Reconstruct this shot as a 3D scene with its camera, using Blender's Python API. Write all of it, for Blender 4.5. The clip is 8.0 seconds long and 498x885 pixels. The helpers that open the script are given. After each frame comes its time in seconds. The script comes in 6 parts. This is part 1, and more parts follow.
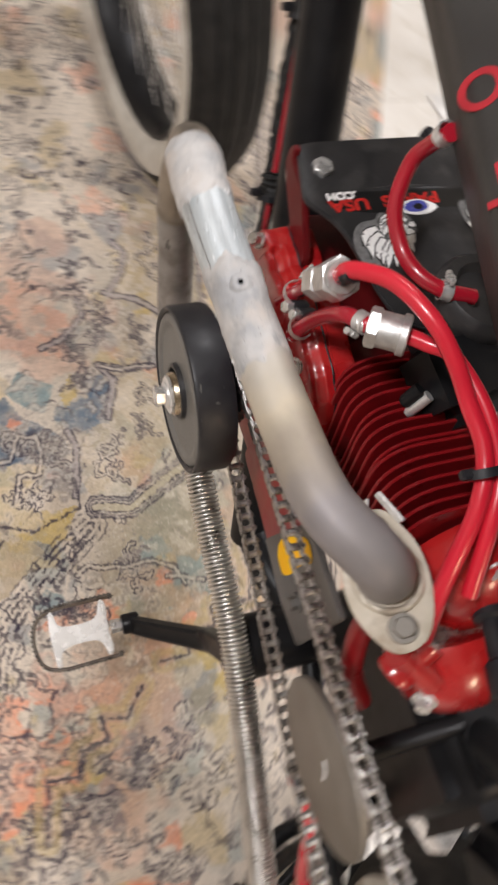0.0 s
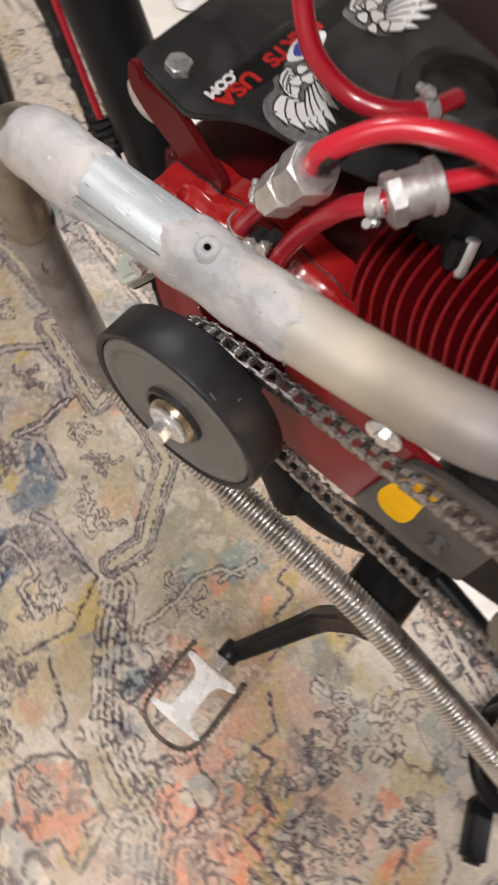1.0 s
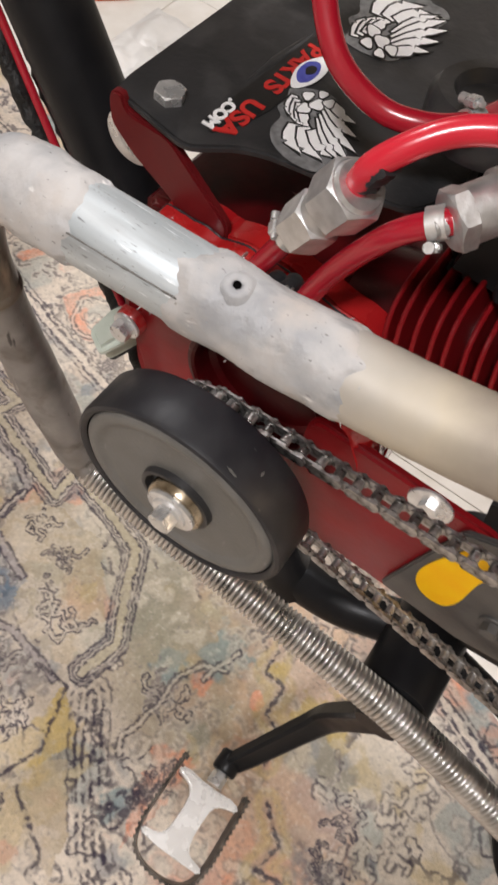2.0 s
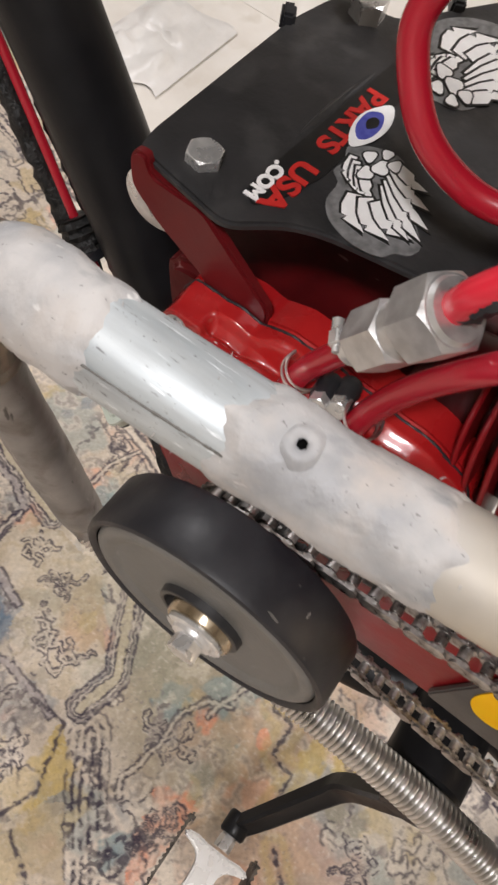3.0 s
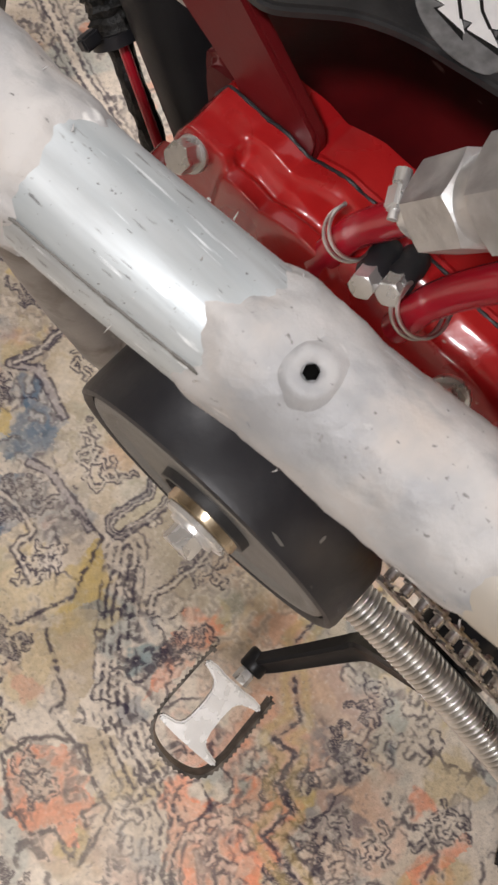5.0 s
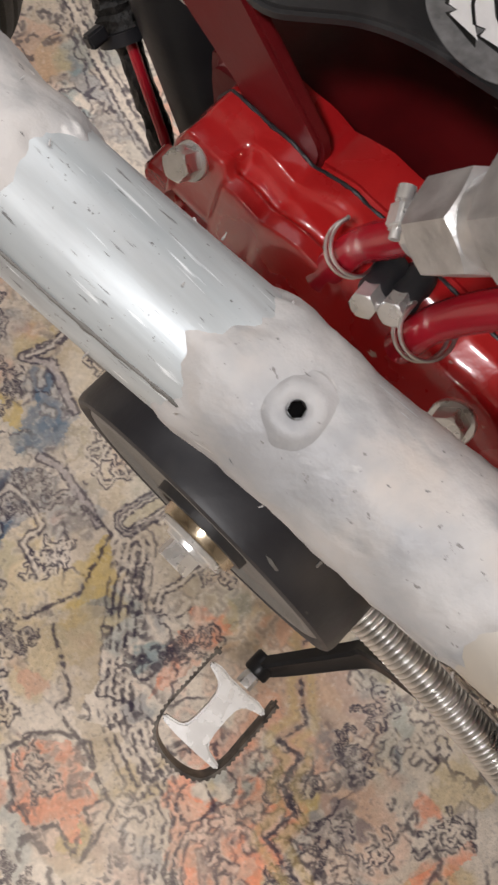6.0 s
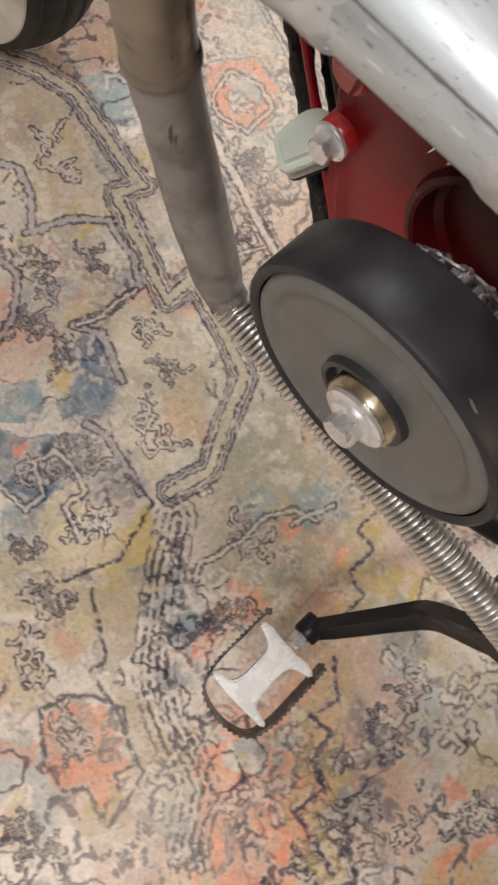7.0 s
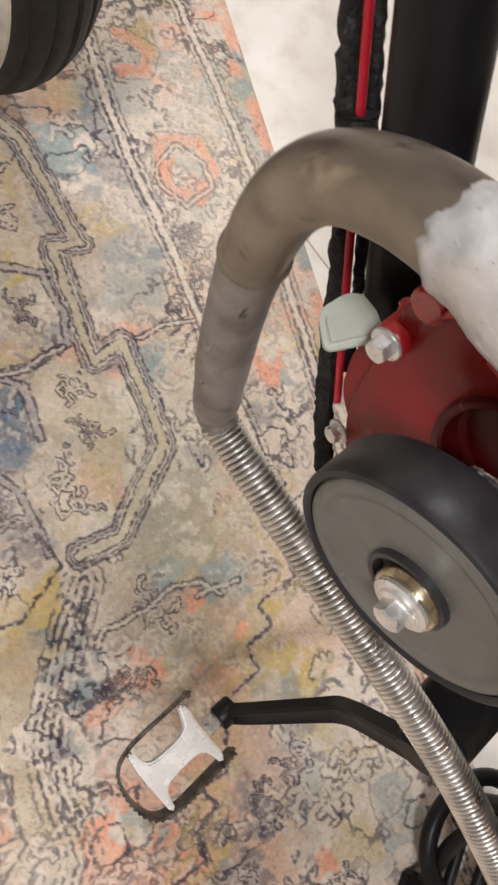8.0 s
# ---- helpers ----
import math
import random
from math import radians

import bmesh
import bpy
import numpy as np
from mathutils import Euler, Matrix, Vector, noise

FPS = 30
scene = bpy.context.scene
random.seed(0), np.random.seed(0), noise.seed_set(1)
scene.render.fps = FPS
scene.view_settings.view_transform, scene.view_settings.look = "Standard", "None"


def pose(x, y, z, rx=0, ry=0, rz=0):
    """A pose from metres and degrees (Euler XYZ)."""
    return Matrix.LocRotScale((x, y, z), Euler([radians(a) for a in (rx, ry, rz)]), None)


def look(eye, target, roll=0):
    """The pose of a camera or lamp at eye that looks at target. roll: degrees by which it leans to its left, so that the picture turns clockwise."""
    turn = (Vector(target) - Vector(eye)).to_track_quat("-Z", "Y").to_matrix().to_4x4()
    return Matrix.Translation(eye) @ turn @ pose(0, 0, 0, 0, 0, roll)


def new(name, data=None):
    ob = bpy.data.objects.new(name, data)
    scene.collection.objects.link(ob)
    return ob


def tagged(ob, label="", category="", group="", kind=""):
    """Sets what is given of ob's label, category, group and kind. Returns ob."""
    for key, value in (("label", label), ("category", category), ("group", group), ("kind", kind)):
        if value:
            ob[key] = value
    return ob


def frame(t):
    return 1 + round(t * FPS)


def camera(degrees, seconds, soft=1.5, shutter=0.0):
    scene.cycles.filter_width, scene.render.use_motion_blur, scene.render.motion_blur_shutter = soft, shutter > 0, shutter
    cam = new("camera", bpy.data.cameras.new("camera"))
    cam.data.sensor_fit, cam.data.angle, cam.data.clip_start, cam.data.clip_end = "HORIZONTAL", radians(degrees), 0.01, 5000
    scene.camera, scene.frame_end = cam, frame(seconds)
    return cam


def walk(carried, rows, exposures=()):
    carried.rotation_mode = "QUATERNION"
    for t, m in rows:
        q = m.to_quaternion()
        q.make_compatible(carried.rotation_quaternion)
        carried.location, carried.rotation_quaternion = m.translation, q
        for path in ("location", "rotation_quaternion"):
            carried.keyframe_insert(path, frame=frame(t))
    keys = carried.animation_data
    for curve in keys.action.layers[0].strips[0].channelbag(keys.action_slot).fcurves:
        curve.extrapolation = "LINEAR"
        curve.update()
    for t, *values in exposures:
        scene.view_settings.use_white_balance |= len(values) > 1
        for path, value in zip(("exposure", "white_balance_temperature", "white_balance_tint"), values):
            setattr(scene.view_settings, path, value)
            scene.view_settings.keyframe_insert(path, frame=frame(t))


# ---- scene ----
cam = camera(36.11, 8.0, soft=2.6, shutter=0.6)
PATH = [
    (0, (0.0295, 0.0353, 1.1174), (0.3182, 0.3178, 0.2026), 32.95),
    (0.2, (-0.0002, 0.0779, 1.1414), (0.3248, 0.2715, 0.2157), 35.03),
    (0.4, (0.0016, 0.0935, 1.1284), (0.3259, 0.2515, 0.1957), 30.55),
    (0.5, (0.0088, 0.1001, 1.1157), (0.3218, 0.2561, 0.1788), 27.48),
    (1, (0.0148, 0.1238, 1.0224), (0.3514, 0.2846, 0.0946), 15.68),
    (1.2, (0.0102, 0.1421, 1.0003), (0.3848, 0.2821, 0.0838), 16.99),
    (2.3, (0.0285, 0.1717, 0.9519), (0.4845, 0.3498, 0.0799), 15.82),
    (2.5, (0.0412, 0.1865, 0.9473), (0.4927, 0.3579, 0.0717), 16.89),
    (3, (0.0702, 0.2164, 0.9343), (0.5033, 0.3632, 0.0449), 18.99),
    (3.5, (0.0819, 0.2251, 0.9234), (0.4823, 0.3506, 0.0157), 20.05),
    (4, (0.0623, 0.2243, 0.9141), (0.3830, 0.3154, -0.0287), 22.08),
    (4.5, (0.0975, 0.2254, 0.8957), (0.3273, 0.2936, -0.0752), 26.04),
    (4.7, (0.1081, 0.2246, 0.8933), (0.3236, 0.2880, -0.0812), 26.80),
    (5.8, (0.1276, 0.2254, 0.8853), (0.3096, 0.2951, -0.0956), 23.90),
    (6, (0.1285, 0.2263, 0.8846), (0.3091, 0.2983, -0.0963), 23.28),
    (6.5, (0.1039, 0.2322, 0.8798), (0.2724, 0.3130, -0.1026), 20.20),
    (7, (0.0478, 0.2312, 0.8808), (0.2550, 0.3140, -0.0940), 26.13),
    (7.5, (0.0368, 0.2872, 0.8895), (0.3400, 0.3121, -0.0630), 46.95),
    (7.6, (0.0323, 0.2996, 0.8925), (0.3599, 0.3127, -0.0522), 49.60),
    (8, (0.0137, 0.3315, 0.9005), (0.3891, 0.3080, -0.0260), 56.41),
]
walk(cam, [(t, look(eye, target, roll)) for t, eye, target, roll in PATH],
     exposures=[(0.0, 0.0), (1.0, 0.0), (2.5, -0.05), (4.5, -0.10), (6.0, -0.20), (7.0, -0.14), (7.5, -0.13), (8.0, 0.0)])

# ---------------------------------------------------------------- light
world = bpy.data.worlds.new("world")
scene.world = world
world.use_nodes = True
world.node_tree.nodes["Background"].inputs[0].default_value = (1.0, 0.96, 0.92, 1)
world.node_tree.nodes["Background"].inputs[1].default_value = 0.006


def ceiling_lamp(x, y, power, size):
    data = bpy.data.lights.new("ceiling_lamp", "AREA")
    data.shape, data.size, data.energy, data.color = "DISK", size, power, (1.0, 0.970, 0.985)
    ob = new("ceiling_lamp", data)
    ob.matrix_world = pose(x, y, 2.36, 0, 0, 0)
    return ob


ceiling_lamp(-0.80, 0.20, 32, 0.30)
ceiling_lamp(1.15, -0.65, 25, 0.30)
ceiling_lamp(0.9, 1.7, 22, 0.30)
lamp_data = bpy.data.lights.new("wall_lamp", "AREA")
lamp_data.shape, lamp_data.size, lamp_data.energy, lamp_data.color = "DISK", 0.35, 8, (1.0, 0.74, 0.50)
new("wall_lamp", lamp_data).matrix_world = look((0.55, -1.93, 1.45), (0.25, 0.25, 0.6))


# ---------------------------------------------------------------- materials
def mat(name, colour, rough=0.5, metal=0.0, colour2=None, scale=30.0, bump=0.0, bump_scale=200.0, coat=0.0,
        spec=0.5, spots=None, spot_scale=12.0, rough2=None, detail=6.0, stretch=None, contrast=(0.35, 0.65), nicks=()):
    m = bpy.data.materials.new(name)
    m.use_nodes = True
    nt = m.node_tree
    b = nt.nodes["Principled BSDF"]
    b.inputs["Roughness"].default_value = rough
    b.inputs["Metallic"].default_value = metal
    b.inputs["Coat Weight"].default_value = coat
    b.inputs["Specular IOR Level"].default_value = spec
    b.inputs["Coat Roughness"].default_value = 0.08
    tex = nt.nodes.new("ShaderNodeTexCoord")
    src = tex.outputs["Object"]
    if stretch:
        mp = nt.nodes.new("ShaderNodeMapping")
        mp.inputs["Scale"].default_value = stretch
        nt.links.new(src, mp.inputs["Vector"])
        src = mp.outputs[0]
    n1 = nt.nodes.new("ShaderNodeTexNoise")
    n1.inputs["Scale"].default_value, n1.inputs["Detail"].default_value = scale, detail
    nt.links.new(src, n1.inputs["Vector"])
    ramp = nt.nodes.new("ShaderNodeValToRGB")
    ramp.color_ramp.elements[0].position, ramp.color_ramp.elements[1].position = contrast
    ramp.color_ramp.elements[0].color = (*colour, 1)
    ramp.color_ramp.elements[1].color = (*(colour2 or [min(1, c * 1.18 + 0.004) for c in colour]), 1)
    nt.links.new(n1.outputs["Fac"], ramp.inputs["Fac"])
    out = ramp.outputs["Color"]
    if spots:
        n2 = nt.nodes.new("ShaderNodeTexNoise")
        n2.inputs["Scale"].default_value, n2.inputs["Detail"].default_value = spot_scale, 8
        nt.links.new(src, n2.inputs["Vector"])
        r2 = nt.nodes.new("ShaderNodeValToRGB")
        r2.color_ramp.elements[0].position, r2.color_ramp.elements[1].position = 0.52, 0.68
        nt.links.new(n2.outputs["Fac"], r2.inputs["Fac"])
        mix = nt.nodes.new("ShaderNodeMix")
        mix.data_type = "RGBA"
        nt.links.new(r2.outputs["Color"], mix.inputs["Factor"])
        nt.links.new(out, mix.inputs["A"])
        mix.inputs["B"].default_value = (*spots, 1)
        out = mix.outputs["Result"]
    if nicks:
        # short dark or pale scratches: a stretched noise, cut high
        for tint, size, along, lo, hi in nicks:
            mp2 = nt.nodes.new("ShaderNodeMapping")
            mp2.inputs["Scale"].default_value = along
            mp2.inputs["Rotation"].default_value = (0.05, 0.1, 0.12)
            nt.links.new(tex.outputs["Object"], mp2.inputs["Vector"])
            n4 = nt.nodes.new("ShaderNodeTexNoise")
            n4.inputs["Scale"].default_value, n4.inputs["Detail"].default_value = size, 5
            nt.links.new(mp2.outputs[0], n4.inputs["Vector"])
            r4 = nt.nodes.new("ShaderNodeValToRGB")
            r4.color_ramp.elements[0].position, r4.color_ramp.elements[1].position = lo, hi
            nt.links.new(n4.outputs["Fac"], r4.inputs["Fac"])
            mix4 = nt.nodes.new("ShaderNodeMix")
            mix4.data_type = "RGBA"
            nt.links.new(r4.outputs["Color"], mix4.inputs["Factor"])
            nt.links.new(out, mix4.inputs["A"])
            mix4.inputs["B"].default_value = (*tint, 1)
            out = mix4.outputs["Result"]
    nt.links.new(out, b.inputs["Base Color"])
    if rough2 is not None:
        mr = nt.nodes.new("ShaderNodeMapRange")
        mr.inputs["From Min"].default_value, mr.inputs["From Max"].default_value = 0.3, 0.7
        mr.inputs["To Min"].default_value, mr.inputs["To Max"].default_value = rough, rough2
        nt.links.new(n1.outputs["Fac"], mr.inputs["Value"])
        nt.links.new(mr.outputs[0], b.inputs["Roughness"])
    if bump:
        n3 = nt.nodes.new("ShaderNodeTexNoise")
        n3.inputs["Scale"].default_value, n3.inputs["Detail"].default_value = bump_scale, 5
        nt.links.new(src, n3.inputs["Vector"])
        bp = nt.nodes.new("ShaderNodeBump")
        bp.inputs["Strength"].default_value, bp.inputs["Distance"].default_value = 1.0, bump
        nt.links.new(n3.outputs["Fac"], bp.inputs["Height"])
        nt.links.new(bp.outputs[0], b.inputs["Normal"])
    return m


RED = mat("red_enamel", (0.36, 0.010, 0.012), 0.20, 0, (0.46, 0.016, 0.016), 40, 0.0007, 70, coat=0.7, rough2=0.36, nicks=(((0.50, 0.34, 0.30), 210, (1, 0.5, 1), 0.735, 0.765),))
# the same engine red, darkened to paint in the shade of recessed parts
SHADED_RED = mat("shaded_red_enamel", (0.045, 0.002, 0.003), 0.30, 0, (0.085, 0.003, 0.004), 40, 0.0003, 120, spec=0.25, rough2=0.42, nicks=(((0.20, 0.09, 0.085), 130, (1, 0.25, 1), 0.70, 0.73),))
PLATE_RED = mat("flat_red_paint", (0.19, 0.006, 0.009), 0.26, 0, (0.26, 0.008, 0.011), 30, 0.0005, 60, rough2=0.40, spec=0.35)
HOSE_RED = mat("red_rubber_hose", (0.62, 0.016, 0.035), 0.27, 0, (0.68, 0.022, 0.045), 25, coat=0.3)
HOSE_DARK = mat("dark_red_rubber_hose", (0.36, 0.008, 0.020), 0.27, 0, (0.42, 0.010, 0.026), 25, coat=0.3)
BLACK = mat("black_paint", (0.008, 0.008, 0.009), 0.34, 0, (0.011, 0.011, 0.012), 60, 0.0001, 300, rough2=0.46, spec=0.22)
SATIN = mat("satin_black_paint", (0.020, 0.020, 0.021), 0.32, 0, (0.029, 0.028, 0.029), 45, 0.0002, 300, rough2=0.5, spec=0.5, spots=(0.042, 0.041, 0.041), spot_scale=70)
RUBBER = mat("black_rubber", (0.014, 0.014, 0.017), 0.40, 0, (0.021, 0.021, 0.024), 80, 0.0001, 400, rough2=0.52, spec=0.42, spots=(0.030, 0.029, 0.030), spot_scale=45, nicks=(((0.060, 0.058, 0.056), 300, (1, 0.5, 0.5), 0.71, 0.75),))
TYRE = mat("tyre_rubber", (0.014, 0.0135, 0.013), 0.6, 0, (0.024, 0.0225, 0.021), 50, 0.0004, 350, spec=0.18)
WHITEWALL = mat("whitewall_rubber", (0.52, 0.49, 0.43), 0.6, 0, (0.64, 0.61, 0.55), 30, 0.0002, 300, spots=(0.40, 0.36, 0.31))
GREY_HUB = mat("grey_plastic_hub", (0.115, 0.112, 0.103), 0.36, 0, (0.150, 0.146, 0.136), 60, 0.0002, 500, rough2=0.50, nicks=(((0.19, 0.185, 0.175), 300, (1, 1, 0.2), 0.66, 0.74),))
STEEL = mat("zinc_steel", (0.64, 0.64, 0.63), 0.22, 0.72, (0.88, 0.88, 0.87), 110, 0.0003, 260, rough2=0.40)
BRASSY = mat("yellow_zinc_steel", (0.42, 0.35, 0.25), 0.18, 1, (0.66, 0.58, 0.45), 60, 0.0002, 200, rough2=0.32)
ALU = mat("brushed_aluminium", (0.56, 0.56, 0.555), 0.34, 0.85, (0.78, 0.78, 0.775), 120, 0.0002, 400, rough2=0.48)
CAST = mat("bright_cast_aluminium", (0.90, 0.90, 0.89), 0.20, 0.30, (0.97, 0.97, 0.96), 60, 0.0003, 110, rough2=0.36)
PIPE = mat("galvanised_pipe", (0.40, 0.445, 0.465), 0.42, 0.42, (0.66, 0.70, 0.715), 150, 0.00018, 260, rough2=0.56, spots=(0.40, 0.42, 0.43), spot_scale=110, stretch=(1, 0.12, 1), contrast=(0.22, 0.78),
           nicks=(((0.20, 0.205, 0.21), 1100, (1, 0.12, 1), 0.655, 0.71), ((0.20, 0.205, 0.21), 900, (1, 0.8, 1), 0.675, 0.72), ((0.88, 0.92, 0.94), 700, (1, 0.05, 1), 0.64, 0.70)))
PIPE_GREY = mat("heat_tinted_pipe", (0.86, 0.86, 0.86), 0.54, 0.25, (1.0, 1.0, 1.0), 30, 0.0002, 90, rough2=0.6)


def heat_tint(m, stops, y0, y1):
    """Tints a metal by how far along the bike it lies: the colours that heat has left on the pipe."""
    nt = m.node_tree
    b = nt.nodes["Principled BSDF"]
    old = b.inputs["Base Color"].links[0].from_socket
    sep, tex = nt.nodes.new("ShaderNodeSeparateXYZ"), nt.nodes.new("ShaderNodeTexCoord")
    wob = nt.nodes.new("ShaderNodeTexNoise")
    wob.inputs["Scale"].default_value, wob.inputs["Detail"].default_value = 45, 4
    add = nt.nodes.new("ShaderNodeMath")
    add.operation = "MULTIPLY_ADD"
    add.inputs[1].default_value = 0.05
    rng = nt.nodes.new("ShaderNodeMapRange")
    rng.inputs["From Min"].default_value, rng.inputs["From Max"].default_value = y0 + 0.025, y1 + 0.025
    ramp = nt.nodes.new("ShaderNodeValToRGB")
    for k, (at, c) in enumerate(stops):
        e = ramp.color_ramp.elements[k] if k < 2 else ramp.color_ramp.elements.new(at)
        e.position, e.color = at, (*c, 1)
    mix = nt.nodes.new("ShaderNodeMix")
    mix.data_type, mix.blend_type = "RGBA", "MULTIPLY"
    mix.inputs["Factor"].default_value = 1.0
    nt.links.new(tex.outputs["Object"], sep.inputs[0])
    nt.links.new(tex.outputs["Object"], wob.inputs["Vector"])
    nt.links.new(wob.outputs["Fac"], add.inputs[0])
    nt.links.new(sep.outputs["Y"], add.inputs[2])
    nt.links.new(add.outputs[0], rng.inputs["Value"])
    nt.links.new(rng.outputs[0], ramp.inputs["Fac"])
    nt.links.new(old, mix.inputs["A"])
    nt.links.new(ramp.outputs["Color"], mix.inputs["B"])
    nt.links.new(mix.outputs["Result"], b.inputs["Base Color"])
    return m


heat_tint(PIPE_GREY, [(0.0, (0.25, 0.235, 0.24)), (1.0, (0.50, 0.48, 0.45)), (0.30, (0.27, 0.25, 0.255)), (0.55, (0.38, 0.33, 0.27)), (0.72, (0.52, 0.46, 0.36))], 0.05, 0.200)
FLANGE = mat("tan_flange_steel", (0.46, 0.41, 0.33), 0.5, 0.35, (0.58, 0.53, 0.45), 60, 0.0002, 200, rough2=0.65, spots=(0.36, 0.30, 0.23), spot_scale=50)
PIPE_OLD = mat("soot_dulled_pipe", (0.115, 0.098, 0.080), 0.30, 0.65, (0.37, 0.32, 0.255), 34, 0.0004, 160, rough2=0.46, spots=(0.115, 0.092, 0.073), spot_scale=30, stretch=(1, 0.28, 0.5), contrast=(0.30, 0.70),
               nicks=(((0.50, 0.42, 0.31), 90, (1, 0.16, 0.35), 0.60, 0.74), ((0.055, 0.048, 0.040), 150, (1, 0.3, 0.4), 0.64, 0.74)))
PIPE_LEG = mat("grey_primed_pipe", (0.19, 0.18, 0.17), 0.34, 0.5, (0.33, 0.315, 0.30), 36, 0.0007, 90, rough2=0.52, spots=(0.17, 0.15, 0.135), spot_scale=55,
               nicks=(((0.50, 0.48, 0.45), 160, (1, 1, 0.18), 0.64, 0.74), ((0.08, 0.075, 0.07), 200, (1, 1, 0.22), 0.66, 0.74)))
PUTTY = mat("metal_putty", (0.33, 0.335, 0.345), 0.46, 0.0, (0.52, 0.505, 0.49), 48, 0.0008, 170, rough2=0.64, spots=(0.50, 0.455, 0.415), spot_scale=34, spec=0.45, detail=9,
            nicks=(((0.29, 0.295, 0.30), 120, (1, 0.45, 0.8), 0.58, 0.72), ((0.19, 0.185, 0.18), 900, (1, 0.4, 0.7), 0.675, 0.72), ((0.68, 0.67, 0.65), 300, (0.6, 0.25, 1), 0.66, 0.74)))
# unreflecting black that paints the shade inside a hole
HOLE_SHADE = mat("painted_hole_shade", (0.003, 0.003, 0.003), 1.0, 0, (0.005, 0.005, 0.005), 60, spec=0.0)
FLEX = mat("stainless_corrugated", (0.60, 0.59, 0.57), 0.26, 1, (0.82, 0.805, 0.785), 50, rough2=0.38)
CHAIN = mat("oiled_chain_steel", (0.13, 0.122, 0.115), 0.24, 0.9, (0.54, 0.527, 0.51), 220, 0.0002, 900, rough2=0.5)
DISC = mat("dull_steel_disc", (0.20, 0.185, 0.165), 0.46, 0.7, (0.26, 0.24, 0.215), 30, 0.0002, 400, rough2=0.6)
GREY_STEEL = mat("grey_steel_bracket", (0.10, 0.097, 0.093), 0.42, 0.6, (0.15, 0.143, 0.135), 50, 0.0002, 300, rough2=0.58)
YELLOW = mat("yellow_paint", (0.98, 0.50, 0.002), 0.5, 0, (1.0, 0.58, 0.004), 60, spec=0.15)
KNOB = mat("pale_green_plastic", (0.52, 0.57, 0.49), 0.42, 0, (0.58, 0.63, 0.55), 60, 0.0003, 120)
WHITE_INK = mat("white_print", (0.84, 0.83, 0.82), 0.38, 0, (0.90, 0.89, 0.88), 300)
GREY_INK = mat("grey_print", (0.12, 0.12, 0.12), 0.4, 0, (0.22, 0.22, 0.22), 260)
RED_INK = mat("red_print", (0.46, 0.018, 0.016), 0.42, 0, (0.54, 0.025, 0.02), 300)
BLUE_INK = mat("blue_print", (0.05, 0.06, 0.34), 0.42, 0, (0.10, 0.11, 0.42), 300)
BLACK_INK = mat("black_print", (0.010, 0.010, 0.010), 0.3, 0, (0.014, 0.014, 0.014), 300)
TANK = mat("tank_black_paint", (0.028, 0.026, 0.025), 0.4, 0, (0.042, 0.040, 0.038), 20, 0.0002, 300, rough2=0.55)
TANK_INK = mat("red_hand_paint", (0.36, 0.014, 0.024), 0.5, 0, (0.50, 0.022, 0.035), 90)
SLEEVE = mat("black_braid", (0.006, 0.006, 0.006), 0.5, 0, (0.022, 0.021, 0.020), 260, 0.0012, 420, spec=0.3)
PLASTIC_WHITE = mat("white_plastic_sheet", (0.72, 0.71, 0.69), 0.35, 0, (0.82, 0.81, 0.79), 14, 0.002, 40)
ORANGE = mat("orange_plastic", (0.72, 0.13, 0.03), 0.45)
PAINT = mat("cream_wall_paint", (0.40, 0.365, 0.32), 0.7, 0, (0.44, 0.405, 0.36), 5, 0.0004, 160)
CEILING = mat("white_ceiling_paint", (0.66, 0.64, 0.60), 0.8, 0, (0.70, 0.68, 0.65), 6, 0.0006, 120)
FLOOR = mat("cream_floor_tile", (0.78, 0.745, 0.69), 0.30, 0, (0.86, 0.835, 0.79), 12, 0.0003, 40, rough2=0.46, spots=(0.72, 0.68, 0.61), spot_scale=16)
WOOD = mat("white_trim_paint", (0.76, 0.74, 0.70), 0.4)


# ---------------------------------------------------------------- mesh tools
def V(*a):
    return Vector(a if len(a) == 3 else a[0])


def spline(pts, n=8):
    """Points of a smooth curve through pts."""
    p = [V(q) for q in pts]
    p = [p[0] * 2 - p[1]] + p + [p[-1] * 2 - p[-2]]
    out = []
    for i in range(1, len(p) - 2):
        a, b, c, d = p[i - 1], p[i], p[i + 1], p[i + 2]
        for k in range(n):
            s = k / n
            out.append(0.5 * (b * 2 + (c - a) * s + (a * 2 - b * 5 + c * 4 - d) * s * s + (b * 3 - a - c * 3 + d) * s ** 3))
    out.append(p[-2].copy())
    return out


def resample(pts, step):
    out, left = [pts[0].copy()], step
    for a, b in zip(pts, pts[1:]):
        length, at = (b - a).length, 0.0
        while length - at >= left:
            at += left
            out.append(a.lerp(b, at / length))
            left = step
        left -= length - at
    return out


def frames(path):
    """Parallel-carried frames along a path: point, side, up."""
    out, side = [], None
    for i, p in enumerate(path):
        t = (path[min(i + 1, len(path) - 1)] - path[max(i - 1, 0)]).normalized()
        if side is None:
            side = t.cross(V(0, 0, 1) if abs(t.z) < 0.9 else V(1, 0, 0)).normalized()
        side = (side - t * side.dot(t)).normalized()
        out.append((p, side, t.cross(side), t))
    return out


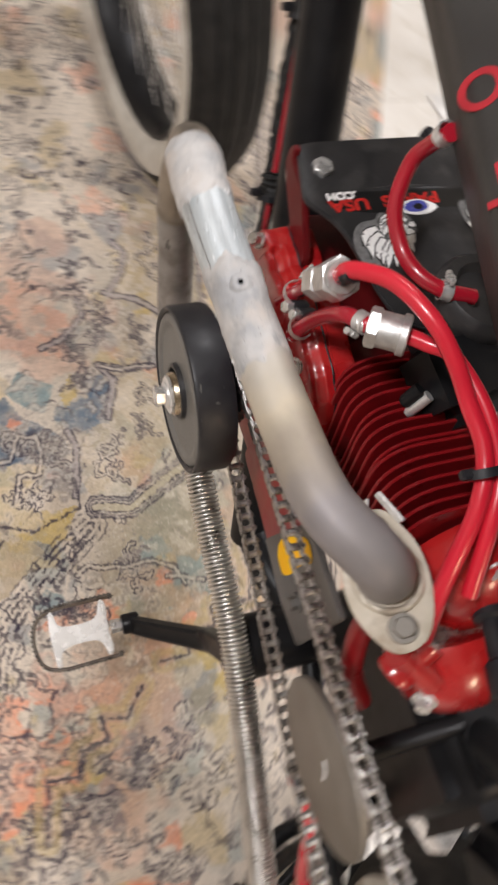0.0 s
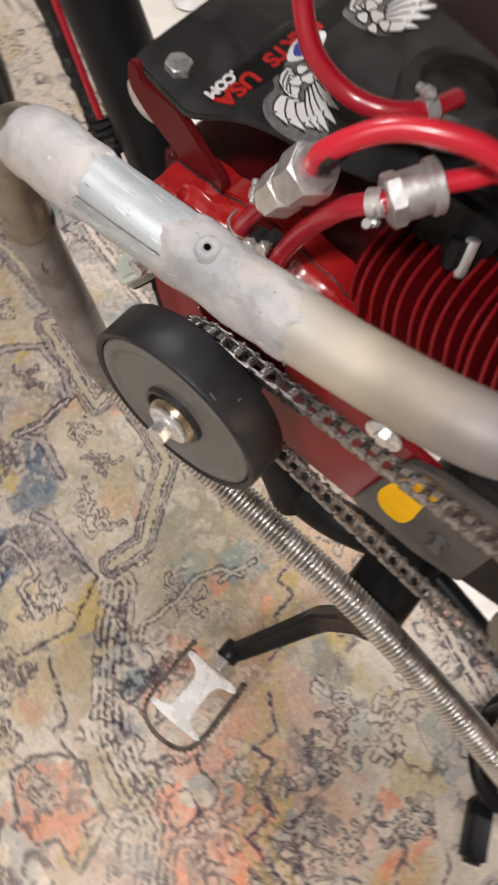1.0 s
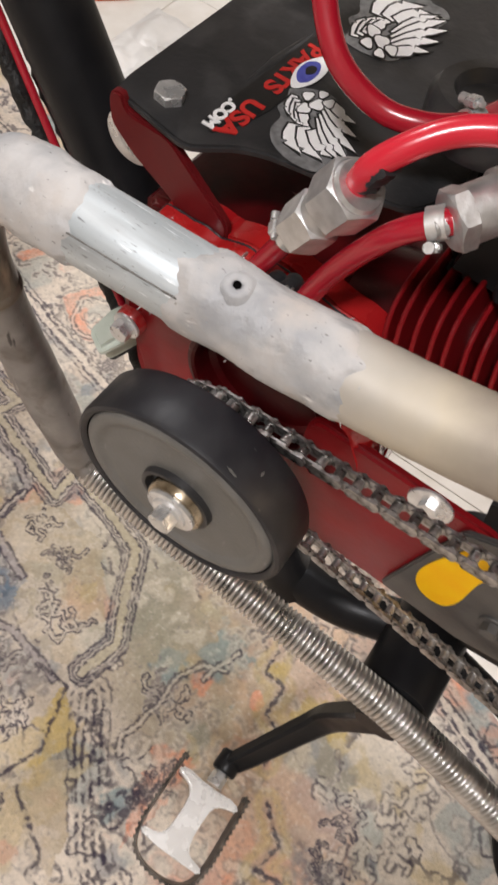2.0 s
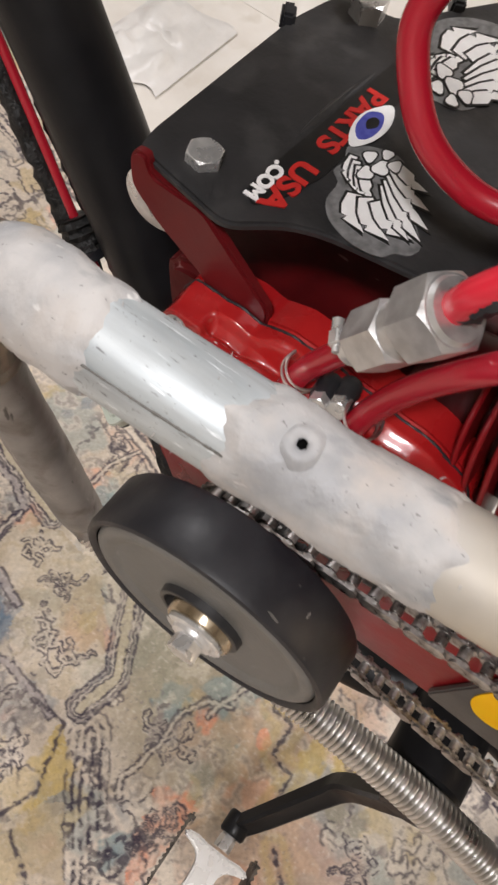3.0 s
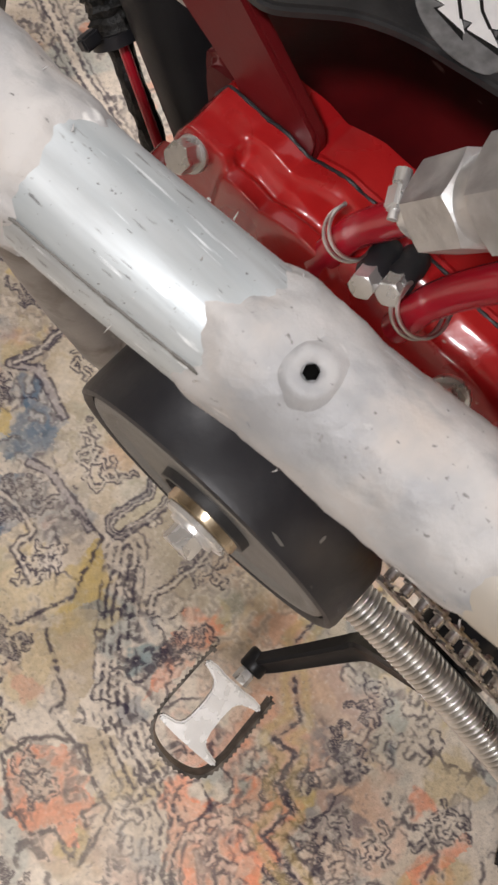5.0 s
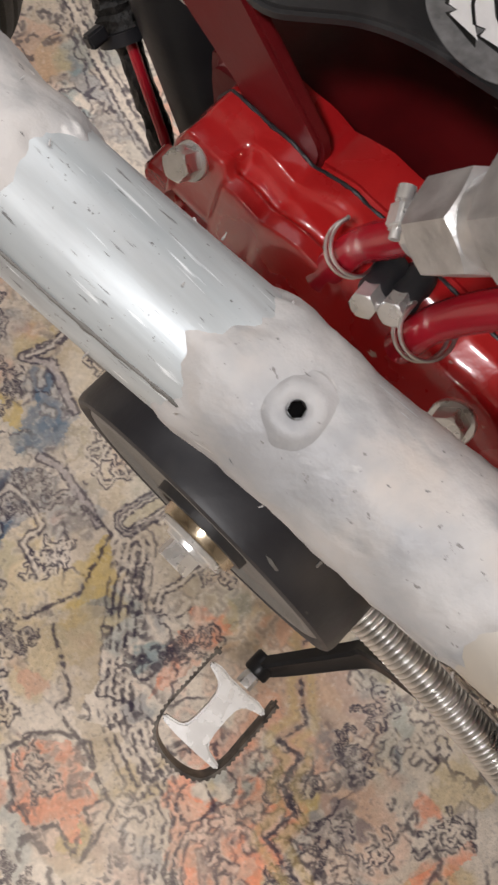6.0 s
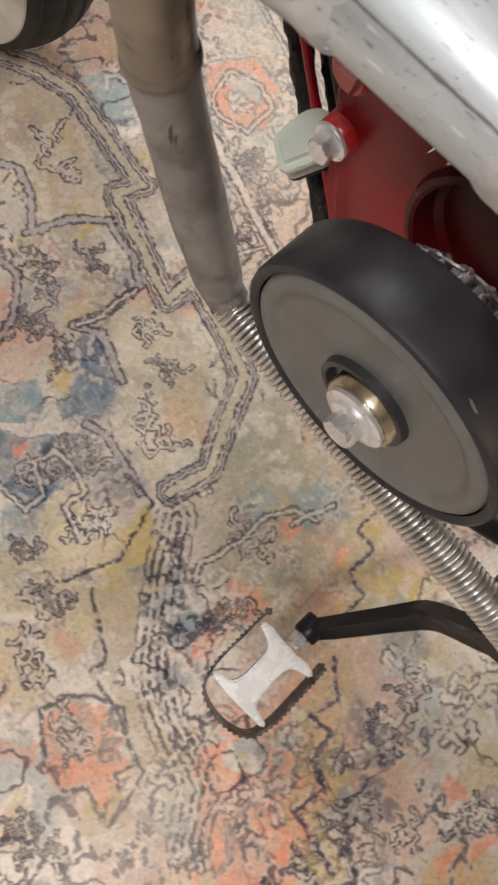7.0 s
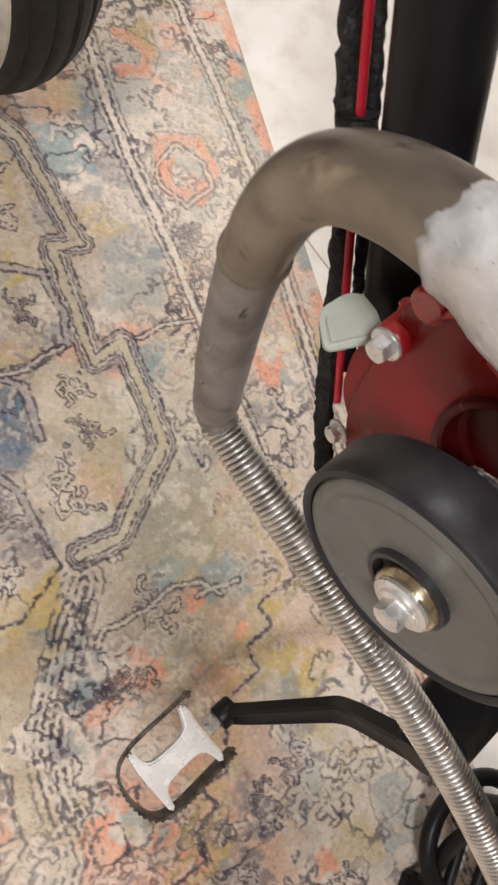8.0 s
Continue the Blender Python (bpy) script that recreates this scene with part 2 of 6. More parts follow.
def tube(bm, path, r, seg=18, caps=True, bumpy=0.0, freq=120.0):
    """A round tube; r is a number or a function of the way along (0 to 1)."""
    rings, n = [], len(path)
    for i, (p, s, u, t) in enumerate(frames(path)):
        rad = r(i / (n - 1)) if callable(r) else r
        ring = []
        for k in range(seg):
            a = 2 * math.pi * k / seg
            way = s * math.cos(a) + u * math.sin(a)
            q = p + way * rad
            if bumpy:
                q += way * bumpy * (noise.noise(q * freq) + 0.5 * noise.noise(q * freq * 2.3))
            ring.append(bm.verts.new(q))
        rings.append(ring)
    for a, b in zip(rings, rings[1:]):
        for k in range(seg):
            bm.faces.new((a[k], a[(k + 1) % seg], b[(k + 1) % seg], b[k]))
    if caps:
        bm.faces.new(list(reversed(rings[0])))
        bm.faces.new(rings[-1])
    return bm


def axes(axis):
    t = V(axis).normalized()
    s = t.cross(V(0, 0, 1) if abs(t.z) < 0.9 else V(0, 1, 0)).normalized()
    return t, s, t.cross(s)


def lathe(bm, at, axis, profile, seg=32, turn=0.0, closed=False):
    """Turns a profile of (along, radius) round an axis; radius 0 closes it."""
    t, s, u = axes(axis)
    at, rings = V(at), []
    for h, r in profile:
        if r <= 1e-6:
            rings.append([bm.verts.new(at + t * h)])
        else:
            rings.append([bm.verts.new(at + t * h + (s * math.cos(a) + u * math.sin(a)) * r)
                          for a in (turn + 2 * math.pi * k / seg for k in range(seg))])
    pairs = list(zip(rings, rings[1:])) + ([(rings[-1], rings[0])] if closed else [])
    for a, b in pairs:
        for k in range(seg):
            j = (k + 1) % seg
            if len(a) == 1 and len(b) > 1:
                bm.faces.new((a[0], b[j], b[k]))
            elif len(b) == 1 and len(a) > 1:
                bm.faces.new((a[k], a[j], b[0]))
            elif len(a) > 1:
                bm.faces.new((a[k], a[j], b[j], b[k]))
    return bm


def prism(bm, outline, m, depth, bevel=0.0, segments=2):
    """A plate with the given outline (x, y), from z 0 to depth, placed by m."""
    b2 = bmesh.new()
    low = [b2.verts.new((x, y, 0)) for x, y in outline]
    b2.faces.new(low)
    top = bmesh.ops.extrude_face_region(b2, geom=b2.faces[:])
    bmesh.ops.translate(b2, verts=[v for v in top["geom"] if isinstance(v, bmesh.types.BMVert)], vec=(0, 0, depth))
    bmesh.ops.recalc_face_normals(b2, faces=b2.faces)
    if bevel:
        bmesh.ops.bevel(b2, geom=[e for e in b2.edges if e.calc_face_angle(0) > 0.5], offset=bevel, segments=segments, affect="EDGES", clamp_overlap=True)
    b2.transform(m)
    data = bpy.data.meshes.new("t")
    b2.to_mesh(data)
    b2.free()
    bm.from_mesh(data)
    bpy.data.meshes.remove(data)
    return bm


def box(bm, m, size, bevel=0.0, segments=2):
    x, y, z = (s / 2 for s in size)
    return prism(bm, [(-x, -y), (x, -y), (x, y), (-x, y)], m @ pose(0, 0, -z), size[2], bevel, segments)


def plane(origin, xdir, ydir):
    """The pose whose x and y lie along the given ways."""
    x = V(xdir).normalized()
    z = x.cross(V(ydir)).normalized()
    y = z.cross(x)
    return Matrix(((x.x, y.x, z.x, origin[0]), (x.y, y.y, z.y, origin[1]), (x.z, y.z, z.z, origin[2]), (0, 0, 0, 1)))


def smooth_outline(pts, n=5):
    """A closed smooth outline through flat points."""
    p = [Vector(q) for q in pts]
    out = []
    for i in range(len(p)):
        a, b, c, d = p[i - 1], p[i], p[(i + 1) % len(p)], p[(i + 2) % len(p)]
        for k in range(n):
            s = k / n
            q = 0.5 * (b * 2 + (c - a) * s + (a * 2 - b * 5 + c * 4 - d) * s * s + (b * 3 - a - c * 3 + d) * s ** 3)
            out.append((q.x, q.y))
    return out


def round_outline(pts, r=0.004, n=4):
    """A closed outline with rounded corners."""
    p, out = [Vector(q) for q in pts], []
    for i, b in enumerate(p):
        a, c = p[i - 1], p[(i + 1) % len(p)]
        k = min(r, (a - b).length * 0.45, (c - b).length * 0.45)
        s, e = b + (a - b).normalized() * k, b + (c - b).normalized() * k
        for j in range(n + 1):
            w = j / n
            q = s * (1 - w) ** 2 + b * 2 * w * (1 - w) + e * w * w
            out.append((q.x, q.y))
    return out


def mesh_of(bm, name, material, smooth=True, angle=40):
    data = bpy.data.meshes.new(name)
    bmesh.ops.recalc_face_normals(bm, faces=bm.faces)
    if smooth:
        lim = radians(angle)
        for f in bm.faces:
            f.smooth = True
        for e in bm.edges:
            e.smooth = len(e.link_faces) == 2 and e.calc_face_angle(0) < lim
    bm.to_mesh(data)
    bm.free()
    data.materials.append(material)
    return data


def part(name, bm, material, parent, label="", smooth=True, angle=40):
    ob = new(name, mesh_of(bm, name, material, smooth, angle) if isinstance(bm, bmesh.types.BMesh) else bm)
    ob.parent = parent
    if parent.type == "EMPTY":
        ob.matrix_parent_inverse = parent.matrix_basis.inverted()
    return tagged(ob, label)


def B():
    return bmesh.new()


def hexagon(bm, at, axis, flats, low, high, turn=0.0, both=False, seg=48):
    """A hexagon along an axis from low to high, its corners turned off at the top (both: at either end)."""
    t, s, u = axes(axis)
    at, a, rings = V(at), flats / 2, [[], [], [], []]
    for k in range(seg):
        w = 2 * math.pi * k / seg
        way = s * math.cos(w + turn) + u * math.sin(w + turn)
        r = a / math.cos((w % (math.pi / 3)) - math.pi / 6)
        fall = (r - a * 0.97) * 0.58
        for ring, (h, rr) in zip(rings, ((low, a * 0.97 if both else r), (low + (fall if both else 0), r), (high - fall, r), (high, a * 0.97))):
            ring.append(bm.verts.new(at + t * h + way * rr))
    for p, q in zip(rings if both else rings[1:], rings[1:] if both else rings[2:]):
        for k in range(seg):
            bm.faces.new((p[k], p[(k + 1) % seg], q[(k + 1) % seg], q[k]))
    bm.faces.new(rings[0 if both else 1][::-1])
    bm.faces.new(rings[3])
    if not both:
        for v in rings[0]:
            bm.verts.remove(v)
    return bm


def hex_bolt(parent, at, axis, flats, name="bolt", washer=0.0, height=0.0, material=STEEL, turn=0.0, label=""):
    """A hexagon head with a chamfer, on a washer that faces along the axis."""
    h = height or flats * 0.62
    bm, low = B(), 0.0
    if washer:
        lathe(bm, at, axis, [(0, flats * 0.3), (0, washer), (0.0012, washer), (0.0016, washer * 0.96), (0.0016, flats * 0.3)], 28)
        low = 0.0016
    hexagon(bm, at, axis, flats, low - 0.002, low + h, turn)
    return part(name, bm, material, parent, label, angle=20)


# ---------------------------------------------------------------- room
def structure(name, bm, material, label, category):
    ob = new(name, mesh_of(bm, name, material))
    return tagged(ob, label, category, kind="structure")


X0, X1, Y0, Y1, H = -1.7, 2.4, -2.0, 2.6, 2.40
bm = box(B(), pose((X0 + X1) / 2, (Y0 + Y1) / 2, -0.06), (X1 - X0 + 0.4, Y1 - Y0 + 0.4, 0.10))
structure("floor", bm, mat("tile_joint", (0.60, 0.56, 0.50), 0.8, 0, (0.66, 0.62, 0.56), 60), "cream tiled floor with narrow joints", "floor")
bm = box(B(), pose((X0 + X1) / 2, (Y0 + Y1) / 2, H + 0.05), (X1 - X0 + 0.4, Y1 - Y0 + 0.4, 0.10))
structure("ceiling", bm, CEILING, "plain white ceiling", "ceiling")
for wname, cx, cy, sx, sy in (("wall_west", X0 - 0.06, 0.3, 0.12, Y1 - Y0), ("wall_east", X1 + 0.06, 0.3, 0.12, Y1 - Y0),
                              ("wall_south", (X0 + X1) / 2, Y0 - 0.06, X1 - X0 + 0.24, 0.12), ("wall_north", (X0 + X1) / 2, Y1 + 0.06, X1 - X0 + 0.24, 0.12)):
    structure(wname, box(B(), pose(cx, cy, H / 2), (sx, sy, H)), PAINT, "plain cream painted wall", "wall")

# ---------------------------------------------------------------- motor bicycle
bike = tagged(new("motor_bicycle"), "black bicycle with red finned engine and patched exhaust pipe", "bicycle")
bike.matrix_basis = pose(0.32, 0.30, 0.0)
bpy.context.view_layer.update()

# frame tubes
DT = V(0.0301, 0.2074, 0.2962).normalized()
DT0 = V(0.2765, 0.3455, 0.5774)
down = part("down_tube", tube(B(), [DT0 + DT * s for s in (-0.30, -0.1, 0.1, 0.3, 0.5, 0.62)], 0.0222, 36), BLACK, bike, "thick black painted down tube")
part("head_tube", tube(B(), [V(0.345, 0.742, 0.98), V(0.339, 0.70, 1.12)], 0.026, 28), BLACK, bike)
part("top_tube", tube(B(), spline([(0.337, 0.70, 1.07), (0.325, 0.5, 0.93), (0.31, 0.2, 0.82), (0.30, -0.1, 0.76)]), 0.016, 24), BLACK, bike)
part("seat_tube", tube(B(), [V(0.30, 0.05, 0.36), V(0.30, -0.03, 0.55), V(0.30, -0.12, 0.80)], 0.017, 24), BLACK, bike)
part("cradle_tube", tube(B(), spline([DT0 - DT * 0.28, (0.262, 0.13, 0.335), (0.28, 0.06, 0.35)]), 0.020, 24), BLACK, bike)
bm = lathe(B(), (0.205, 0.062, 0.372), (1, 0, 0), [(0, 0), (0, 0.028), (0.003, 0.031), (0.17, 0.031), (0.173, 0.028), (0.173, 0)], 32)
part("bottom_bracket", bm, BLACK, bike)
for sx in (-1, 1):
    part("chain_stay", tube(B(), spline([(0.30 + sx * 0.03, 0.04, 0.365), (0.31 + sx * 0.075, -0.2, 0.345), (0.325 + sx * 0.085, -0.47, 0.33)]), 0.010, 16), BLACK, bike)
for sx in (-1, 1):
    part("fork_leg", tube(B(), spline([(0.345 + sx * 0.08, 0.80 + sx * 0.004, 0.86), (0.338 + sx * 0.082, 0.90 + sx * 0.008, 0.60), (0.327 + sx * 0.082, 1.028 + sx * 0.010, 0.33)]), 0.013, 16), BLACK, bike)
part("fork_crown", box(B(), pose(0.345, 0.795, 0.87, 20), (0.20, 0.04, 0.035), 0.008), BLACK, bike)

# red brake cable and braided loom that run along the down tube
CB0, CB1 = V(0.2484, 0.3435, 0.5391), V(0.3128, 0.5756, 0.8183)
# the darker hose red paints in the shade on the cable
part("brake_cable", tube(B(), spline([CB0 - (CB1 - CB0) * 0.15, CB0, CB0.lerp(CB1, 0.5) + V(0.001, 0, -0.001), CB1, CB1 + (CB1 - CB0) * 0.25]), 0.0025, 12), HOSE_DARK, bike, "thin red brake cable")
loom = [CB0.lerp(CB1, s) + V(0.0005 + 0.002 * math.sin(9 * s), 0.004, -0.009 + 0.002 * math.sin(14 * s)) for s in np.linspace(-0.3, 1.25, 30)]
part("wiring_loom", tube(B(), resample(loom, 0.004), 0.0056, 18, bumpy=0.0024, freq=230), SLEEVE, bike, "ragged black braided wiring loom")
loom2 = [CB0.lerp(CB1, s) + V(0.013 + 0.002 * math.sin(11 * s), 0.0, -0.006) for s in np.linspace(-0.1, 1.25, 26)]
part("wiring_loom", tube(B(), resample(loom2, 0.004), 0.0036, 12, bumpy=0.0016, freq=240), SLEEVE, bike)
for s in (0.255, 0.62):
    c = CB0.lerp(CB1, s)
    bm = lathe(B(), c + V(0, 0, -0.006), CB1 - CB0, [(-0.0025, 0.0100), (-0.0025, 0.0114), (0.0025, 0.0114), (0.0025, 0.0100)], 20, closed=True)
    box(bm, plane(c + V(-0.014, 0.0, 0.003), (1, 0, 0), CB1 - CB0), (0.009, 0.006, 0.006), 0.001)
    part("cable_tie", bm, RUBBER, bike)
wrap = [CB0.lerp(CB1, s) + V(0.0015, 0.001, -0.003) for s in np.linspace(0.250, 0.306, 16)]
part("tape_wrap", tube(B(), resample(wrap, 0.0015), lambda s: 0.0092 + 0.0008 * math.sin(26 * s), 22, bumpy=0.0018, freq=260), SLEEVE, bike, "ragged black tape wound round cable and loom")


# wheels
def wheel(name, x, y, heading, lean):
    m = Matrix.Translation((x, y, 0.33)) @ pose(0, 0, 0, 0, lean, -heading)
    ax = (m.to_3x3() @ V(-1, 0, 0))
    c = m.translation
    prof = [(0.036, 0.249), (0.050, 0.262), (0.0555, 0.285), (0.054, 0.303)]
    tread = []
    for k in range(27):
        a = -1 + 2 * k / 26
        rr = 0.33 - 0.020 * a * a - (0.0035 if k % 5 in (2,) else 0)
        tread.append((-a * 0.052, rr))
    full = prof + tread + [(-h, r) for h, r in reversed(prof)] + [(-0.03, 0.247), (0.03, 0.247)]
    tyre = part(name, lathe(B(), c, ax, full, 120, closed=True), TYRE, bike, "fat black tyre with ribbed tread")
    for sgn in (1, -1):
        ww = [(sgn * 0.0370, 0.250), (sgn * 0.0512, 0.262), (sgn * 0.0570, 0.285), (sgn * 0.0562, 0.299), (sgn * 0.0545, 0.3005), (sgn * 0.0545, 0.285), (sgn * 0.049, 0.264), (sgn * 0.035, 0.252)]
        part("whitewall", lathe(B(), c, ax, ww, 120, closed=True), WHITEWALL, tyre, "dusty off-white sidewall band")
    rim = [(0.036, 0.252), (0.040, 0.250), (0.040, 0.245), (0.030, 0.238), (0.0, 0.232), (-0.030, 0.238), (-0.040, 0.245), (-0.040, 0.250), (-0.036, 0.252), (-0.02, 0.244), (0.02, 0.244)]
    part("rim", lathe(B(), c, ax, rim, 96, closed=True), BLACK, tyre, "glossy black wide rim")
    part("hub", lathe(B(), c, ax, [(0.06, 0), (0.06, 0.008), (0.045, 0.012), (0.044, 0.03), (0.038, 0.03), (0.03, 0.018), (-0.03, 0.018), (-0.038, 0.03), (-0.044, 0.03), (-0.045, 0.012), (-0.06, 0.008), (-0.06, 0)], 32), ALU, tyre)
    spoke = mesh_of(tube(B(), [V(0, 0, 0.028), V(0, 0, 0.237)], 0.0011, 6), "spoke", STEEL)
    for k in range(36):
        s = part("spoke", spoke, None, tyre)
        side = 1 if k % 2 else -1
        s.matrix_basis = m @ pose(side * 0.036, 0, 0, k * 10) @ pose(0, 0, 0, 0, -side * 8.0, 0)
    return tyre


wheel("front_wheel", 0.3270, 1.0280, -7, -3)
wheel("rear_wheel", 0.333, -0.485, 4, -1)

# fuel tank with hand-painted letters
TK = plane((0.2465, 0.215, 0.872), (math.sin(radians(9.5)), math.cos(radians(9.5)), 0), (-1, 0.17, 0.0))
side = [(0.0, 0.0), (-0.001, -0.012), (-0.02, -0.05), (-0.10, -0.05), (-0.118, -0.012), (-0.118, 0.008), (-0.10, 0.024), (-0.018, 0.022)]
bm = B()
prism(bm, round_outline([(-p[0], p[1]) for p in side], 0.006), TK @ pose(-0.26, 0, 0) @ Matrix(((0, 0, 1, 0), (-1, 0, 0, 0), (0, 1, 0, 0), (0, 0, 0, 1))), 0.52, 0.003)
tank = part("fuel_tank", bm, TANK, bike, "long black fuel tank with red hand-painted letters")


def letter(text, at, size, m, parent, material, name="painted_letter", label="red hand-painted letter", bold=0.0005):
    data = bpy.data.curves.new(name, "FONT")
    data.offset = bold
    data.body, data.size, data.extrude, data.align_x, data.align_y = text, size, 0.0003, "CENTER", "CENTER"
    tmp = new(name, data)
    bpy.context.view_layer.update()
    mesh = bpy.data.meshes.new_from_object(tmp.evaluated_get(bpy.context.evaluated_depsgraph_get()))
    bpy.data.objects.remove(tmp)
    mesh.materials.clear()
    mesh.materials.append(material)
    mesh.transform(m @ pose(*at))
    return part(name, mesh, None, parent, label)


# upper left slope of the tank
slope_x = TK.to_3x3() @ V(1, 0, 0)
slope_y = TK.to_3x3() @ V(0, -0.018, 0.022)
SL = plane(TK.translation + TK.to_3x3() @ V(0, -0.009, 0.0115), slope_x, slope_y)

UP_SL = slope_y.normalized()
for text, along, up in (("O", 0.044, -0.009), ("T", -0.007, -0.009)):
    o = plane(SL.translation + slope_x.normalized() * along + UP_SL * up + SL.to_3x3() @ V(0, 0, 0.0003), -UP_SL, -slope_x)
    letter(text, (0, 0, 0), 0.029, o, tank, TANK_INK)

# engine: left cover, right half, gasket
YZ = Matrix(((0, 0, 1, 0), (1, 0, 0, 0), (0, 1, 0, 0), (0, 0, 0, 1)))


def yz(x):
    return Matrix.Translation((x, 0, 0)) @ YZ


case_out = [(0.316, 0.698), (0.300, 0.713), (0.284, 0.711), (0.276, 0.704), (0.262, 0.706), (0.250, 0.711), (0.236, 0.706), (0.222, 0.699),
            (0.206, 0.699), (0.190, 0.690), (0.176, 0.668), (0.168, 0.63), (0.160, 0.57), (0.175, 0.535), (0.22, 0.515), (0.275, 0.52), (0.285, 0.545), (0.300, 0.58), (0.304, 0.63), (0.314, 0.67)]
TOPLINE = [(0.1680, 0.640), (0.1750, 0.672), (0.1850, 0.6885), (0.2000, 0.6965), (0.2250, 0.6995), (0.2450, 0.7025), (0.2585, 0.7030), (0.2680, 0.7020), (0.2770, 0.6998), (0.2810, 0.6978), (0.2900, 0.6985), (0.3000, 0.6985), (0.3120, 0.6970), (0.3165, 0.6890), (0.3190, 0.6720)]


def topline(y):
    """Height of the joint between the two halves of the crankcase."""
    return float(np.interp(y, [p[0] for p in TOPLINE], [p[1] for p in TOPLINE])) + 0.0005 * math.sin(y * 310)


def step(a, b, v):
    w = min(1, max(0, (v - a) / (b - a)))
    return w * w * (3 - 2 * w)


def cover_height(d, y):
    """Height of the cast cover, d metres out from the joint: bolt boss, ledge, rib and pit."""
    boss = step(0.2945, 0.2985, y)
    right = 1 - step(0.250, 0.257, y)
    mid = 1 - boss - right
    fall = 0.026 * step(0.0198, 0.0245, d)
    h_boss = 0.0012 * step(0.002, 0.010, d) + 0.024 * step(0.0165, 0.0225, d)
    h_mid = 0.0045 * step(0.0065, 0.0095, d) + 0.0030 * step(0.0085, 0.0125, d) - 0.0032 * step(0.0122, 0.0155, d) + fall
    h_right = 0.0040 * step(0.004, 0.012, d) + 0.024 * step(0.014, 0.027, d)
    drop = boss * h_boss + mid * h_mid + right * h_right
    drop += 0.0055 * math.exp(-((d - 0.0095) / 0.0035) ** 2 - ((y - 0.2655) / 0.0075) ** 2)
    drop -= 0.0016 * math.exp(-((d - 0.006) / 0.004) ** 2 - ((y - 0.2600) / 0.0040) ** 2)
    return topline(y) - drop + 0.0004 * noise.noise(V(d * 160, y * 120, 2))


def holed_plate(outline, centre, r, x, depth):
    """A plate in the y, z plane with a round hole right through it and rounded front edges."""
    bm = B()
    hole = [(centre[0] + r * math.cos(a), centre[1] + r * math.sin(a)) for a in np.linspace(0, 2 * math.pi, 57)[:-1]]
    loops = []
    for pts, grow in ((outline, -1), (hole, 1)):
        mid = V(sum(p[0] for p in pts) / len(pts), sum(p[1] for p in pts) / len(pts), 0)
        rows = []
        for inset, back in ((0.0012, 0.0), (0.0003, 0.0005), (0.0, 0.0014), (0.0, depth)):
            ring = []
            for p in pts:
                out = (V(*p, 0) - mid).normalized() * inset * grow
                ring.append(bm.verts.new((x + back, p[0] + out.x, p[1] + out.y)))
            rows.append(ring)
        for one, two in zip(rows, rows[1:]):
            for k in range(len(pts)):
                bm.faces.new((one[k], one[(k + 1) % len(pts)], two[(k + 1) % len(pts)], two[k]))
        loops.append((rows[0], rows[-1]))
    for side in (0, 1):
        edges = [bm.edges.get((ring[k], ring[k - 1])) for ring in (loops[0][side], loops[1][side]) for k in range(len(ring))]
        bmesh.ops.triangle_fill(bm, edges=edges, use_beauty=True)
    bmesh.ops.recalc_face_normals(bm, faces=bm.faces)
    return bm


plate_out = [(0.3290, 0.6240), (0.3315, 0.6420), (0.3300, 0.6540), (0.3220, 0.6580), (0.3150, 0.6610), (0.3000, 0.6675), (0.2760, 0.6685), (0.2500, 0.6690), (0.2220, 0.6660), (0.1900, 0.6590), (0.1760, 0.6500), (0.1680, 0.6240), (0.160, 0.5640),
             (0.175, 0.5290), (0.22, 0.5090), (0.275, 0.5040), (0.2960, 0.5240), (0.3080, 0.5500), (0.3160, 0.5790), (0.3240, 0.6020)]
case = part("crankcase", holed_plate(smooth_outline(plate_out, 4), (0.240, 0.622), 0.0385, 0.2180, 0.0100), PLATE_RED, bike, "glossy red painted engine crankcase", angle=50)
bm, grid = B(), []
for y in np.linspace(0.1685, 0.3188, 150):
    out = 0.0248 - 0.0026 * step(0.2945, 0.2985, y) + 0.0020 * (1 - step(0.250, 0.257, y))
    grid.append([bm.verts.new((0.2288 - d, y, cover_height(d, y))) for d in np.linspace(0, out, 56)])
    low = min(0.668, grid[-1][-1].co.z - 0.001)
    grid[-1] += [bm.verts.new((0.2288 - out + 0.0004, y, low + 0.0006)), bm.verts.new((0.2288 - out + 0.0016, y, low)), bm.verts.new((0.2288, y, low - 0.004))]
for a, b in zip(grid, grid[1:]):
    for k in range(len(a) - 1):
        bm.faces.new((a[k], a[k + 1], b[k + 1], b[k]))
bm.faces.new(grid[0])
bm.faces.new(grid[-1][::-1])
part("case_cover", bm, RED, case, "red cast side cover with a bolt boss", angle=70)
ys = np.linspace(0.170, 0.3175, 120)
part("gasket", tube(B(), [V(0.2291, y, topline(y) - 0.0003) for y in ys], 0.0007, 8, bumpy=0.0003, freq=420), RUBBER, case, "thin dark gasket line")
half_o = [(y, topline(y) + 0.0002) for y in np.linspace(0.317, 0.170, 46)] + [(0.165, 0.60), (0.165, 0.56), (0.30, 0.56), (0.3175, 0.62)]
part("case_half", prism(B(), half_o, yz(0.2295), 0.0170, 0.0022, 3), RED, case)
# core and body sit deep; their shade is put into the colour
part("case_core", prism(B(), smooth_outline([((y - 0.25) * 0.93 + 0.25, (z - 0.60) * 0.80 + 0.555) for y, z in case_out], 5), yz(0.2470), 0.10, 0.006, 3), SHADED_RED, case)
